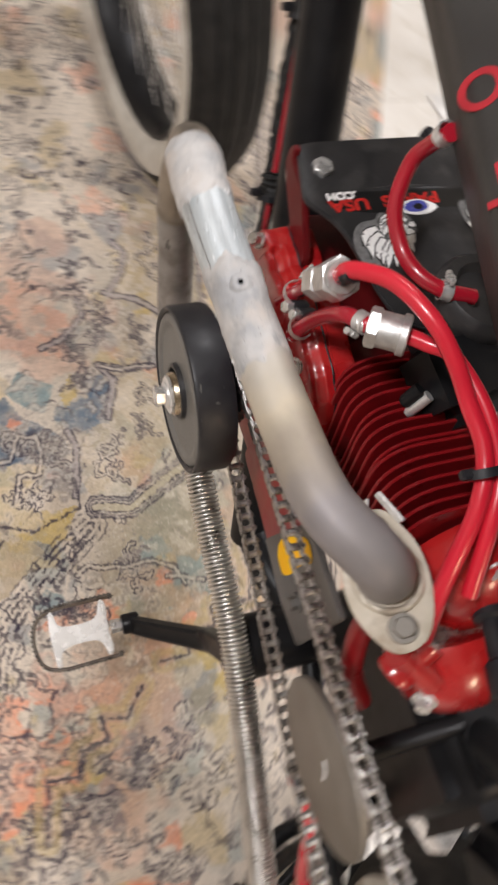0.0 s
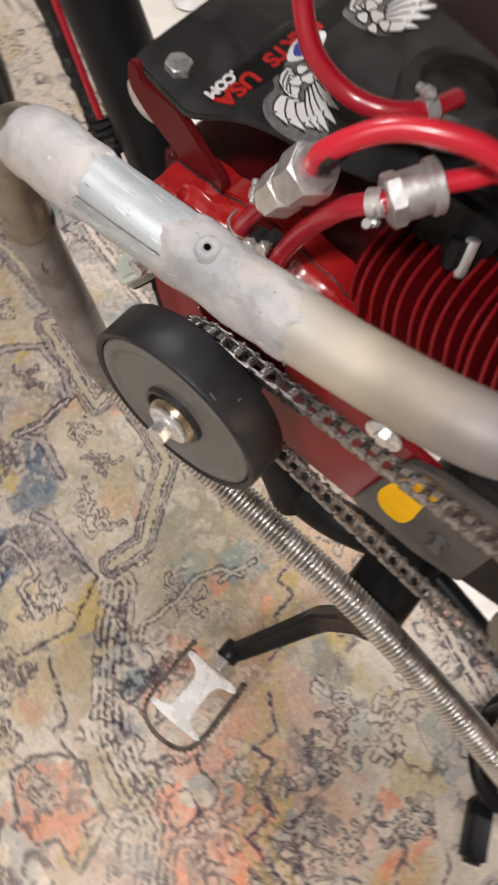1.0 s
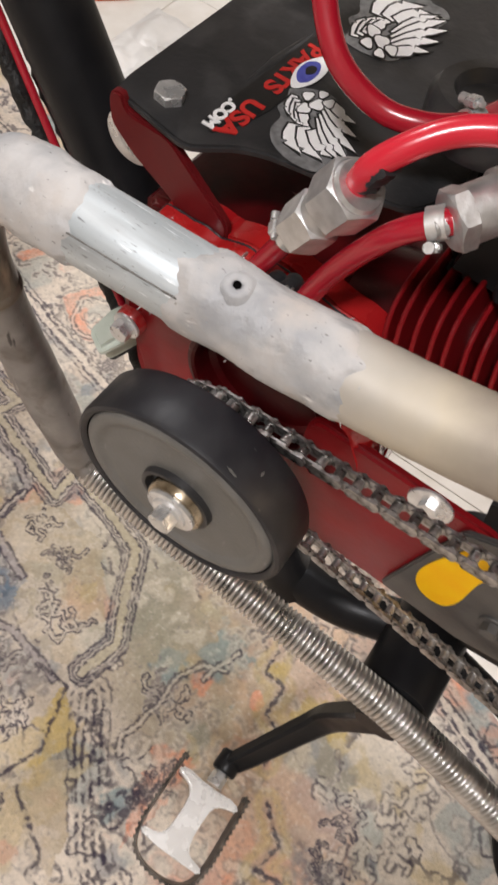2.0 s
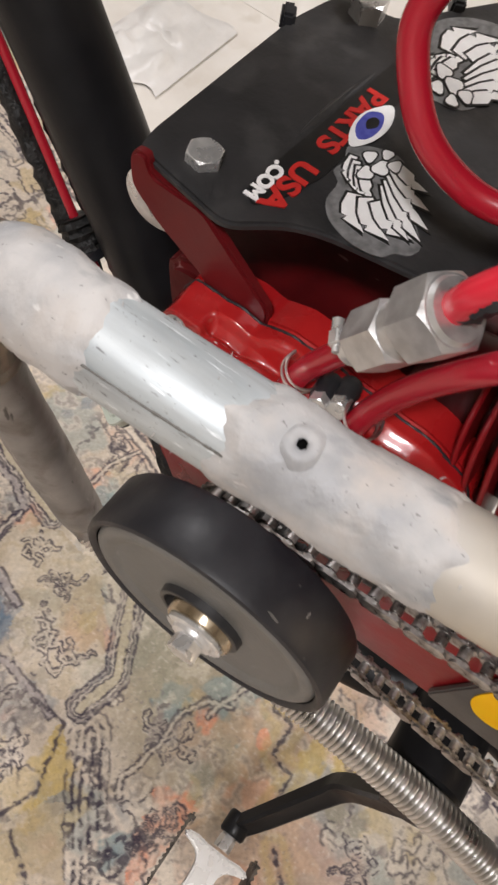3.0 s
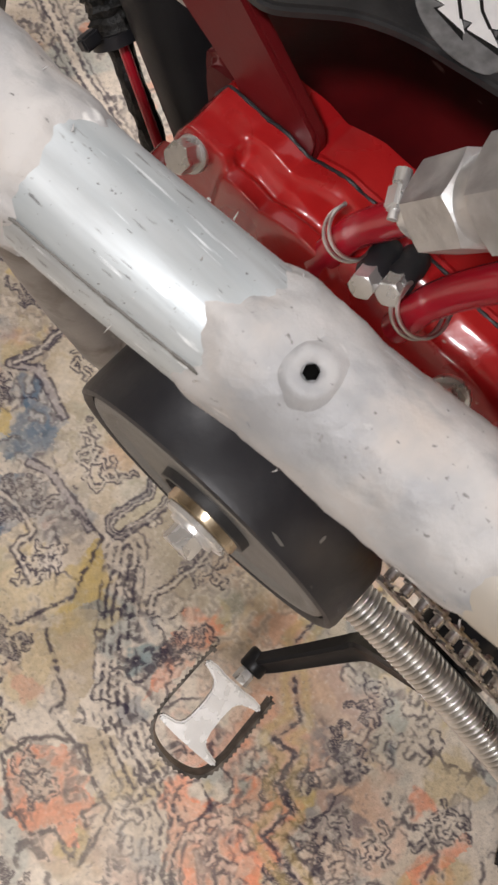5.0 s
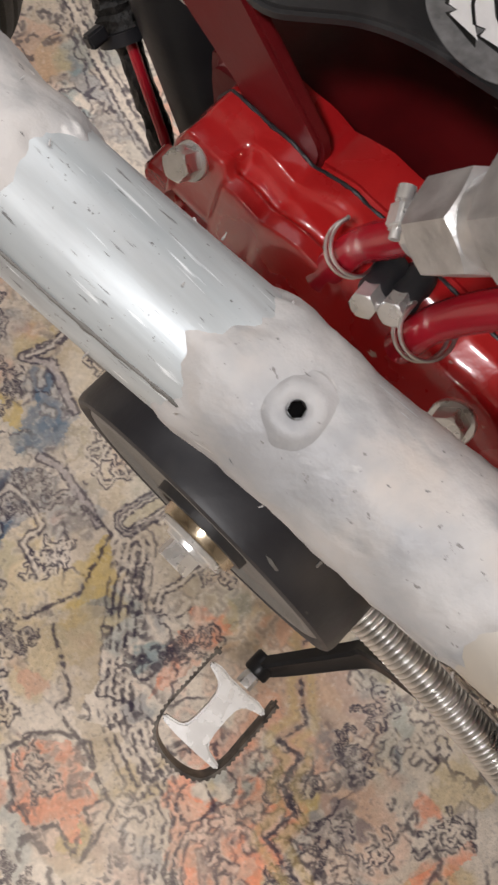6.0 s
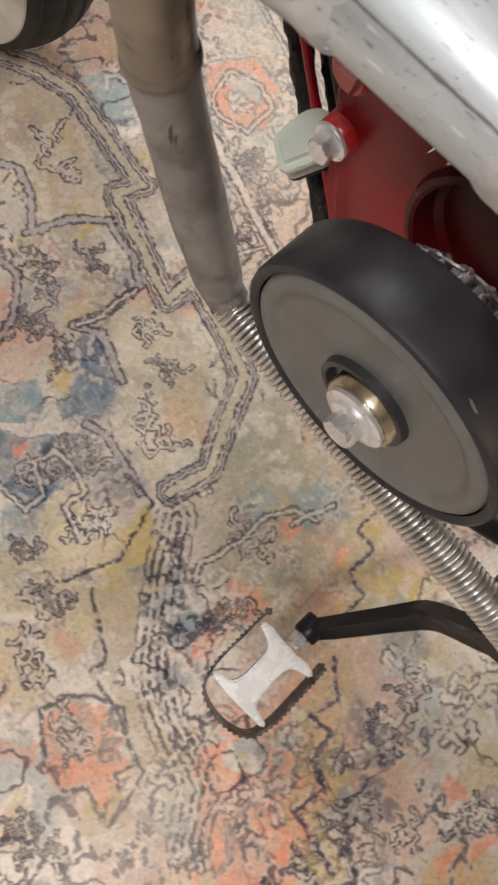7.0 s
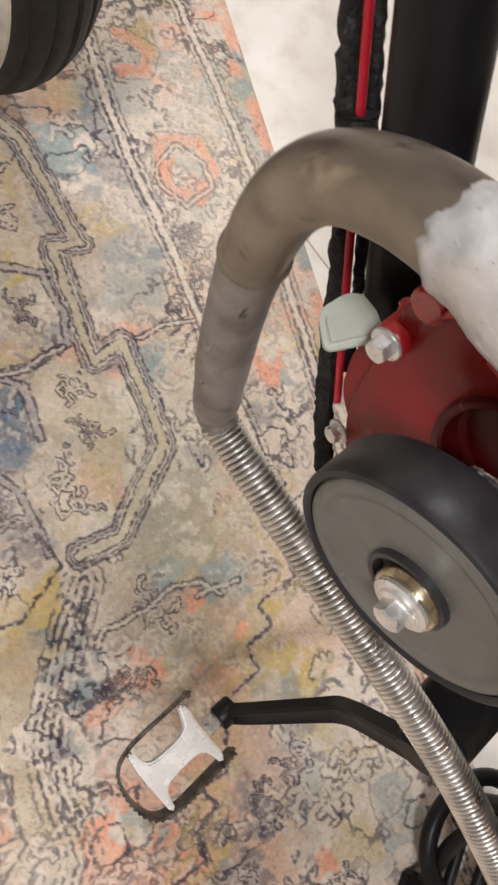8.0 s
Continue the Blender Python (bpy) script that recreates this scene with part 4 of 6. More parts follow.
def share(y):
    best = min(range(len(line) // 2), key=lambda i: abs(line[i].y - y) + (9 if line[i].z < 0.7 else 0) + (9 if i < 12 else 0))
    return best / len(line)


s1, s2, s3 = share(0.200), share(0.318), share(0.326)
pipe = part("exhaust_pipe", tube(B(), between(s1 - 0.01, s3), 0.0153, 40), PIPE, bike, "galvanised exhaust pipe patched with grey metal putty")
part("pipe_elbow", tube(B(), between(0, s1), 0.0154, 40, bumpy=0.0001), PIPE_GREY, pipe, "heat-dulled tan grey pipe end")
bend = line[int((s3 - 0.02) * len(line)):]
cut = int(len(bend) * 0.47)
part("pipe_bend", tube(B(), bend[:cut], lambda s: 0.0149, 40), PIPE_OLD, pipe, "dull brown-grey bent pipe")
part("pipe_leg", tube(B(), bend[cut - 1:], lambda s: 0.0152 - 0.0004 * math.sin(9 * s) - 0.0026 * step(0.84, 1.0, s), 40, bumpy=0.0005, freq=48), PIPE_LEG, pipe, "dented grey pipe leg")
wb = bend[cut - 1]
wd = (bend[cut] - bend[cut - 2]).normalized()
part("weld_bead", lathe(B(), wb, wd, [(-0.004, 0.0146), (-0.002, 0.0160), (0.0015, 0.0163), (0.004, 0.0146)], 40), PIPE_OLD, pipe)


def patch(lo, hi, thick, seed, name="repair_putty"):
    """A lumpy coat of putty round a stretch of pipe, with ragged ends."""
    p = line[int(lo * len(line)):int(hi * len(line)) + 1]
    p = resample(p, 0.0011)
    bm, rings, seg, n = B(), [], 84, len(p)
    for i, (c, s, u, t) in enumerate(frames(p)):
        ring = []
        for k in range(seg):
            a = 2 * math.pi * k / seg
            way = s * math.cos(a) + u * math.sin(a)
            w = i / (n - 1)
            q = c + way * 0.0155
            e = 0.16 + 0.16 * noise.noise(way * 1.6 + V(seed, 0, 0)) + 0.05 * noise.noise(way * 5 + V(seed, 3, 0)) + 0.02 * noise.noise(way * 13 + V(seed, 5, 0))
            f = step(0, 0.09, w - e * 0.6) * step(0, 0.09, 1 - w - e * 0.6)
            h = thick * (0.46 + 0.62 * noise.noise(q * 42 + V(seed, 0, 0)) + 0.34 * noise.noise(q * 95) + 0.10 * noise.noise(q * 240 + V(0, q.y * 200, 0)))
            ring.append(bm.verts.new(c + way * (0.0155 - 0.0008 + f * (0.0005 + max(0.0001, h)))))
        rings.append(ring)
    for a, b in zip(rings, rings[1:]):
        for k in range(seg):
            bm.faces.new((a[k], a[(k + 1) % seg], b[(k + 1) % seg], b[k]))
    return part(name, bm, PUTTY, pipe, "lumpy pale grey metal putty", angle=60)


patch(share(0.178), share(0.262), 0.0024, 3.0)
patch(share(0.286), share(0.3425), 0.0027, 11.0)
# threaded boss with a hexagon hole, set into the putty
hb = min(line, key=lambda q: abs(q.y - 0.2335) + (9 if q.z < 0.7 else 0))
hax = (V(0.1582, 0.2331, 0.7722) - hb).normalized()
bm = lathe(B(), hb, hax, [(0.0148, 0.0070), (0.0160, 0.0058), (0.0170, 0.0051), (0.0177, 0.0043), (0.0179, 0.0034), (0.0177, 0.0024), (0.0172, 0.0017)], 40)
for v in bm.verts:
    v.co += (v.co - hb).normalized() * 0.0005 * noise.noise(v.co * 260) + hax.cross(V(0, 0, 1)) * 0.0005 * noise.noise(v.co * 180)
part("plug_boss", bm, PUTTY, pipe, "small putty-covered boss with a hexagon socket", angle=80)
# nearly flush black hexagon; its colour stands in for the socket's shaded depth
part("plug_socket", lathe(B(), hb, hax, [(0.0174, 0.0011), (0.0176, 0.0015), (0.0172, 0.0015), (0.0172, 0)], 6, 0.3, closed=False), HOLE_SHADE, pipe)
# seam along the lower left of the bare stretch
seam = []
for i in range(int(share(0.205) * len(line)), int(share(0.325) * len(line))):
    seam.append(line[i] + V(-0.0133, 0, 0.0077 + 0.0006 * noise.noise(line[i] * 60)))
part("pipe_seam", tube(B(), resample(seam, 0.0012), lambda s: 0.0004 * math.sin(math.pi * s) ** 0.4 + 0.0002 * noise.noise(V(s * 40, 0, 0)), 6, bumpy=0.0003, freq=300), GREY_HUB, pipe)
# torn fibres of putty along the ragged edges
rnd = random.Random(4)
bm = B()
for edge_y in (0.190, 0.236, 0.258, 0.300):
    for k in range(12):
        c = min(line[:len(line) // 2], key=lambda q: abs(q.y - edge_y) + (9 if q.z < 0.7 else 0)) + V(0, rnd.uniform(-0.012, 0.012), 0)
        a = rnd.uniform(-0.7, 4.0)
        way = V(-math.cos(a), 0, math.sin(a))
        go = V(rnd.uniform(-1, 1), rnd.uniform(-1.5, 1.5), rnd.uniform(-1, 1)).normalized() * 0.6 + way * rnd.uniform(0.05, 0.4)
        p0 = c + way * 0.0156
        l = rnd.uniform(0.0010, 0.0032)
        tube(bm, [p0, p0 + go * l * 0.5 + way * 0.0002, p0 + go * l], lambda s: 0.00022 * (1.15 - s), 5)
tagged(part("putty_fibre", bm, PUTTY, pipe), "tiny torn putty fibres", kind="stuff")
# flange
FN = V(-0.26, 0.08, 0.96).normalized()
FC = V(0.2022, 0.0640, 0.7420)
fm = plane(FC, (0.05, 1, -0.07), FN.cross(V(0.05, 1, -0.07)))
flo = smooth_outline([(-0.0385, 0.0), (-0.034, 0.011), (-0.016, 0.0215), (0.004, 0.0235), (0.024, 0.017), (0.037, 0.007), (0.0375, -0.006), (0.030, -0.013), (0.012, -0.021), (-0.012, -0.021), (-0.032, -0.013)], 4)
fl = part("exhaust_flange", prism(B(), flo, fm @ pose(0, 0, -0.005), 0.006, 0.0012), FLANGE, pipe, "oval tan steel exhaust flange")
part("flange_gasket", prism(B(), [(x * 0.97, y * 0.97) for x, y in flo], fm @ pose(0, 0, -0.0075), 0.0025), CAST, fl)
part("flange_weld", tube(B(), [FC + (fm.to_3x3() @ V(math.cos(a), math.sin(a), 0)) * 0.0172 + FN * 0.001 for a in np.linspace(0, 2 * math.pi, 61)], 0.0022, 10, bumpy=0.0007, freq=300), FLANGE, pipe)
bm = box(B(), plane((0.2130, 0.1000, 0.7470), (0.45, -0.89, 0.0), (0, 0, 1)), (0.020, 0.006, 0.0022), 0.0005)
box(bm, plane((0.2000, 0.1020, 0.7430), (0.3, 0.9, 0), (0, 0, 1)), (0.010, 0.012, 0.0016), 0.0004)
part("gasket_strip", bm, CAST, fl, "folded bright metal gasket strip")
for sgn in (-1, 1):
    hex_bolt(fl, fm @ V(sgn * 0.0265, 0, 0.001), FN, 0.0100, name="flange_nut", washer=0.0080, material=DISC)

# corrugated flexible exhaust tail
FLX = [(0.1925, 0.3430, 0.4405), (0.1925, 0.330, 0.4360), (0.1905, 0.1981, 0.4217), (0.1895, 0.0625, 0.4032), (0.1824, -0.0634, 0.3671), (0.1732, -0.1876, 0.324), (0.178, -0.32, 0.285), (0.19, -0.46, 0.255)]
fp = resample(spline(FLX, 24), 0.00050)
bm, rings, seg = B(), [], 22
for i, (c, s, u, t) in enumerate(frames(fp)):
    ph = (i % 8) / 8
    rad = 0.0098 + 0.0040 * abs(math.sin(math.pi * ph)) ** 0.6
    rings.append([bm.verts.new(c + (s * math.cos(2 * math.pi * k / seg) + u * math.sin(2 * math.pi * k / seg)) * rad) for k in range(seg)])
for a, b in zip(rings, rings[1:]):
    for k in range(seg):
        bm.faces.new((a[k], a[(k + 1) % seg], b[(k + 1) % seg], b[k]))
part("flexible_tail_pipe", bm, FLEX, bike, "shiny corrugated stainless flexible exhaust tube", angle=80)

# black roller with its grey hub and bolt
RC = V(0.1437, 0.237, 0.618)
RX = (1, 0, 0)
roller = part("drive_roller", lathe(B(), RC, RX, [(0.002, 0.0560), (0.0005, 0.0572), (0.0, 0.0585), (0.0008, 0.0600), (0.003, 0.0607), (0.0255, 0.0607), (0.0275, 0.0595), (0.028, 0.056), (0.028, 0.02)], 96), RUBBER, bike, "black rubber roller with a grey disc face")
part("roller_hub", lathe(B(), RC, RX, [(0.0034, 0.0556), (0.0020, 0.0552), (0.0010, 0.0540), (0.0004, 0.0520), (0.0004, 0.0500), (0.0012, 0.0478), (0.0024, 0.0464), (0.0028, 0.0440), (0.0030, 0.0300), (0.0030, 0.0195), (0.0060, 0.0185), (0.0062, 0.008), (0.0062, 0)], 96), GREY_HUB, roller, "flat grey plastic hub face")
part("hub_rim", lathe(B(), RC, RX, [(0.0040, 0.0205), (-0.0004, 0.0200), (-0.0008, 0.0188), (-0.0004, 0.0176), (0.0040, 0.0170)], 48), SATIN, roller)
RH = RC + V(0, -0.0022, 0.0012)
part("bearing_spacer", lathe(B(), RH, RX, [(0.006, 0.0160), (-0.0036, 0.0155), (-0.0044, 0.0148), (-0.0044, 0.007), (-0.0044, 0)], 40), BRASSY, roller, "yellowish zinc-plated spacer")
part("washer", lathe(B(), RH, RX, [(-0.0044, 0.0130), (-0.0046, 0.0136), (-0.0064, 0.0136), (-0.0068, 0.0130), (-0.0068, 0.0098), (-0.0084, 0.0094), (-0.0088, 0.0084), (-0.0088, 0)], 48), STEEL, roller)
hex_bolt(roller, RH + V(-0.0088, 0, 0.0005), (-1, 0, 0), 0.0120, height=0.0068, turn=0.25)
for yy, zz, ln, ax in ((0.2136, 0.6744, 0.006, 0.1), (0.2037, 0.669, 0.003, 1.0)):
    v = V(0, yy - RC.y, zz - RC.z).normalized()
    m_ = plane(RC + v * 0.0609 + V(0.004 if ax < 0.5 else 0.014, 0, 0), (ax, v.z * (1 - ax), -v.y * (1 - ax)), v.cross(V(1, 0, 0)))
    part("scuff", prism(B(), round_outline([(-ln / 2, -0.0004), (ln * 0.2, -0.0006), (ln / 2, 0.0), (ln * 0.1, 0.0005), (-ln * 0.4, 0.0004)], 0.0002), m_ @ pose(0, 0, -0.0001), 0.0002), GREY_HUB, roller)

# sprockets
def sprocket(name, x, y, z, r, teeth, thick, material, holes=False):
    pts = []
    for k in range(teeth):
        for f, rr in ((0.0, r + 0.0026), (0.18, r + 0.0022), (0.36, r - 0.0022), (0.5, r - 0.0028), (0.64, r - 0.0022), (0.82, r + 0.0022)):
            a = 2 * math.pi * (k + f) / teeth
            pts.append((rr * math.cos(a), rr * math.sin(a)))
    return part(name, prism(B(), pts, yz(x - thick / 2) @ pose(y, z, 0), thick), material, bike)


CX = 0.183
sprocket("front_sprocket", CX, 0.237, 0.627, 0.030, 20, 0.0042, GREY_STEEL)
sprocket("rear_sprocket", CX, -0.43, 0.600, 0.130, 86, 0.0042, GREY_STEEL)
disc = part("idler_disc", lathe(B(), (CX - 0.004, -0.031, 0.607), (1, 0, 0), [(0, 0), (0, 0.0565), (0.0008, 0.0575), (0.0052, 0.0575), (0.006, 0.0565), (0.006, 0)], 80), DISC, bike, "flat dull steel disc between the chain runs")
part("disc_mark", tube(B(), spline([(CX - 0.0043, -0.026, 0.622), (CX - 0.0043, -0.033, 0.618), (CX - 0.0043, -0.038, 0.609)]), 0.0008, 8), WHITE_INK, disc)
part("disc_axle", lathe(B(), (CX, -0.031, 0.607), (1, 0, 0), [(0, 0), (0, 0.007), (0.10, 0.007), (0.10, 0)], 20), BLACK, disc)

# bracket with a yellow tag behind the chain
bm = prism(B(), round_outline([(0.130, 0.556), (0.118, 0.652), (0.100, 0.662), (0.052, 0.668), (0.0465, 0.562), (0.080, 0.553)], 0.003), yz(0.1985), 0.004, 0.001)
bracket = part("steel_bracket", bm, GREY_STEEL, bike, "grey steel bracket with yellow paint marks")
part("paint_mark", prism(B(), smooth_outline([(0.1195, 0.604), (0.1180, 0.588), (0.110, 0.578), (0.0985, 0.579), (0.0945, 0.594), (0.0955, 0.622), (0.0925, 0.642), (0.099, 0.650), (0.1085, 0.648), (0.1145, 0.630)], 4), yz(0.1978), 0.0006), YELLOW, bracket, "bright yellow paint mark")
hex_bolt(bracket, (0.1985, 0.0745, 0.594), (-1, 0, 0), 0.0085, washer=0.0075, material=GREY_STEEL)

# chain
def link(outer):
    bm = B()
    p, off = 0.009525, 0.0040 if outer else 0.0029
    o = []
    for sgn in (1, -1):
        for k in range(7):
            a = -math.pi / 2 + math.pi * k / 6
            o.append((sgn * (p / 2) + sgn * 0.0040 * math.cos(a), sgn * 0.0040 * math.sin(a)))
    waist = [(x * 1.0, y * (0.80 if abs(x) < p * 0.55 and abs(y) > 0.003 else 1.0)) for x, y in o]
    for s in (off, -off - 0.0011):
        prism(bm, waist, Matrix(((1, 0, 0, 0), (0, 0, -1, -s - 0.0011), (0, 1, 0, 0), (0, 0, 0, 1))), 0.0011)
    for x in (-p / 2, p / 2):
        if outer:
            lathe(bm, (x, 0, 0), (0, 1, 0), [(-0.0060, 0), (-0.0060, 0.0013), (-0.0057, 0.0017), (0.0057, 0.0017), (0.0060, 0.0013), (0.0060, 0)], 10)
        else:
            lathe(bm, (x, 0, 0), (0, 1, 0), [(-0.0027, 0), (-0.0027, 0.0025), (0.0027, 0.0025), (0.0027, 0)], 12)
    return mesh_of(bm, "chain_link", CHAIN)


def chain_path():
    (ya, za, ra), (yb, zb, rb) = (0.237, 0.627, 0.0303), (-0.43, 0.600, 0.1303)
    d = math.hypot(ya - yb, za - zb)
    th = math.atan2(za - zb, ya - yb)
    al = math.acos((rb - ra) / d)
    pts = []
    for k in range(41):
        a = th + al + (2 * math.pi - 2 * al) * k / 40
        pts.append(V(CX, yb + rb * math.cos(a), zb + rb * math.sin(a)))
    for k in range(21):
        a = th - al + 2 * al * k / 20
        pts.append(V(CX, ya + ra * math.cos(a), za + ra * math.sin(a)))
    sag = []
    for a, b in zip(pts, pts[1:] + pts[:1]):
        n = 12 if (b - a).length > 0.2 else 1
        for k in range(n):
            w = k / n
            sag.append(a.lerp(b, w) - V(0, 0, 0.006 * math.sin(math.pi * w) if n > 1 else 0))
    return sag + [sag[0]]


cp = resample(chain_path(), 0.009525)
chain = part("drive_chain", lathe(B(), (CX, 0.237, 0.627), (1, 0, 0), [(-0.011, 0), (-0.011, 0.014), (0.011, 0.014), (0.011, 0)], 24), GREY_STEEL, bike, "oily dark steel roller chain")
LA, LB = link(True), link(False)
for i, (a, b) in enumerate(zip(cp, cp[1:])):
    ob = part("chain_link", LA if i % 2 else LB, None, chain)
    ob.matrix_basis = plane((a + b) / 2, b - a, (1, 0, 0))

# pale cap beside the side plate: a rounded lid on a shorter body
capm = plane((0.2246, 0.3389, 0.5736), (0.83, -0.36, 0.42), (0.30, 0.92, 0.22))
body_o = [(-0.0150, -0.0105), (0.0125, -0.0125), (0.0160, -0.003), (0.0120, 0.0105), (0.0040, 0.0130), (-0.0120, 0.0085)]
cap = part("plastic_cap", prism(B(), round_outline(body_o, 0.005, 5), capm @ pose(0, 0, -0.009, -24, 10), 0.0150, 0.0022, 4), KNOB, bike, "pale green plastic cap")
part("cap_lid", prism(B(), round_outline([(x * 1.04, y * 1.04) for x, y in body_o], 0.005, 5), capm @ pose(0, 0, 0.0045, -24, 10), 0.0085, 0.0032, 5), KNOB, cap)
# black slab that paints in the shade of the open underside
part("cap_under_shade", prism(B(), round_outline([(x * 0.98, y * 0.98) for x, y in body_o], 0.005, 5), capm @ pose(0, 0, -0.0120, -24, 10), 0.0040, 0.0008), RUBBER, cap)

# crank and pedal
cr = spline([(0.122, 0.1270, 0.1880), (0.1345, 0.1185, 0.2030), (0.157, 0.1045, 0.2285), (0.178, 0.0915, 0.2520), (0.1885, 0.0845, 0.2680), (0.1905, 0.0800, 0.2950), (0.190, 0.071, 0.335), (0.190, 0.062, 0.372)], 6)
bm, rings = B(), []
for i, (c, s, u, t) in enumerate(frames(cr)):
    w = i / (len(cr) - 1)
    ax = V(1, 0, 0) - t * t.x
    ax.normalize()
    up = t.cross(ax)
    hw, hh = 0.0062 + 0.002 * w, 0.0098 + 0.0040 * w
    rings.append([bm.verts.new(c + ax * (hw * px) + up * (hh * py)) for px, py in ((1, 0.7), (0.7, 1), (-0.7, 1), (-1, 0.7), (-0.80, 0.35), (-0.80, -0.35), (-1, -0.7), (-0.7, -1), (0.7, -1), (1, -0.7))])
for a, b in zip(rings, rings[1:]):
    for k in range(10):
        bm.faces.new((a[k], a[(k + 1) % 10], b[(k + 1) % 10], b[k]))
bm.faces.new(rings[0][::-1]); bm.faces.new(rings[-1])
lathe(bm, (0.112, 0.1285, 0.188), (1, 0, 0), [(0, 0), (0, 0.0105), (0.002, 0.012), (0.018, 0.012), (0.02, 0.0105), (0.02, 0)], 24)
lathe(bm, (0.182, 0.062, 0.372), (1, 0, 0), [(0, 0), (0, 0.017), (0.003, 0.019), (0.026, 0.019), (0.026, 0)], 28)
crank = part("crank_arm", bm, BLACK, bike, "black steel crank arm with a pedal")
part("pedal_nut", lathe(B(), (0.099, 0.1290, 0.1875), (1, 0, 0), [(0, 0), (0, 0.0080), (0.010, 0.0080), (0.014, 0.006), (0.014, 0)], 6), STEEL, crank)
PM = plane((0.0650, 0.1300, 0.1862), V(0.0640, 0.0015, -0.0015), V(0.0, 0.062, 0.0035))
half = [(-0.0335, 0.0318), (-0.0288, 0.0328), (-0.0272, 0.0245), (-0.0258, 0.0180), (-0.0222, 0.0130), (-0.0120, 0.0110), (0.0030, 0.0106), (0.0140, 0.0116), (0.0205, 0.0150), (0.0238, 0.0235), (0.0262, 0.0328), (0.0310, 0.0318), (0.0326, 0.0220), (0.0312, 0.010)]
hshape = half + [(x, -y) for x, y in reversed(half)] + [(-0.0345, -0.012), (-0.0350, 0.012)]
bm = prism(B(), hshape, PM @ pose(0, 0, -0.005), 0.011, 0.0016)
pedal = part("pedal", bm, CAST, bike, "bright aluminium pedal in a black toothed cage")
def cage_side(pts, teeth):
    """A toothed steel strip that follows the given line in the plane of the pedal."""
    bm, cols = B(), []
    path = resample(spline([(x, y, 0) for x, y in pts], 10), 0.0013)
    for i, (c, s_, u_, t_) in enumerate(frames(path)):
        n_ = V(t_.y, -t_.x, 0)
        if n_.dot(V(c.x + 0.006, c.y, 0)) < 0:
            n_ = -n_
        tooth = 0.0014 if teeth and (i // 2) % 2 else 0.0
        cols.append([bm.verts.new(PM @ (c + n_ * a + V(0, 0, z))) for a, z in ((-0.0012, -0.011), (0.0006, -0.011), (0.0032 + tooth, 0.0065), (0.0010, 0.0065))])
    for a, b in zip(cols, cols[1:]):
        for k in range(4):
            bm.faces.new((a[k], b[k], b[(k + 1) % 4], a[(k + 1) % 4]))
    bm.faces.new(cols[0])
    bm.faces.new(cols[-1])
    return bm


bm = cage_side([(0.042, 0.0335), (0.006, 0.0340), (-0.026, 0.0335), (-0.046, 0.0250), (-0.0525, 0.0), (-0.046, -0.0250), (-0.026, -0.0335), (0.006, -0.0340), (0.042, -0.0335)], True)
for sg in (-1, 1):
    box(bm, PM @ pose(0.040, sg * 0.034, -0.002), (0.009, 0.006, 0.014), 0.0025)
part("pedal_cage", bm, mat("grimy_cage_steel", (0.040, 0.034, 0.030), 0.36, 0.6, (0.16, 0.14, 0.12), 90), pedal, "thin black toothed cage ring")

# stand, brake hook and cable at the rear
bm = tube(B(), spline([(0.300, -0.130, 0.330), (0.285, -0.150, 0.22), (0.262, -0.180, 0.10), (0.214, -0.222, 0.030)]), 0.0095, 18)
box(bm, pose(0.180, -0.236, 0.014, 0, 8, 20), (0.075, 0.030, 0.026), 0.006, 3)
stand = part("kickstand", bm, BLACK, bike, "black side stand with a flat rubber foot")
lp = [V(0.287 + 0.072 * math.cos(a) - 0.0 * a, -0.222 + 0.062 * math.sin(a), 0.05 + 0.012 * math.sin(a)) for a in np.linspace(0, 2 * math.pi, 49)]
bm = tube(B(), lp, 0.0105, 18, caps=False)
tube(bm, [V(0.225, -0.235, 0.05), V(0.33, -0.18, 0.055)], 0.007, 12)
tube(bm, [V(0.245, -0.265, 0.05), V(0.352, -0.215, 0.055)], 0.007, 12)
tube(bm, spline([(0.29, -0.16, 0.06), (0.295, -0.15, 0.15), (0.30, -0.13, 0.30)]), 0.008, 14)
part("stand_loop", bm, BLACK, stand)
bm = lathe(B(), (0.194, -0.050, 0.488), (1, 0.2, 0.4), [(-0.004, 0.008), (-0.004, 0.014), (0.006, 0.014), (0.006, 0.008)], 26, closed=True)
tube(bm, spline([(0.202, -0.057, 0.484), (0.225, -0.075, 0.466), (0.27, -0.09, 0.45)]), 0.006, 12)
hook = part("cable_guide", bm, BLACK, bike)
part("guide_plug", lathe(B(), (0.193, -0.050, 0.488), (1, 0.2, 0.4), [(-0.005, 0), (-0.005, 0.0062), (-0.003, 0.0078), (0.004, 0.0078), (0.004, 0)], 20), HOSE_DARK, hook)
part("rear_cable", tube(B(), spline([(0.208, -0.062, 0.458), (0.210, -0.095, 0.43), (0.214, -0.145, 0.345), (0.2155, -0.160, 0.33)]), 0.0065, 16), HOSE_RED, bike, "short red rear brake cable end")
part("rear_cable", tube(B(), spline([(0.2155, -0.160, 0.33), (0.217, -0.175, 0.315), (0.222, -0.22, 0.27), (0.232, -0.30, 0.22)]), 0.0055, 14), RUBBER, bike)
part("cable_ferrule", lathe(B(), (0.2155, -0.158, 0.331), (0, -0.7, -0.6), [(0, 0), (0, 0.0075), (0.012, 0.0075), (0.012, 0)], 16), BRASSY, bike)

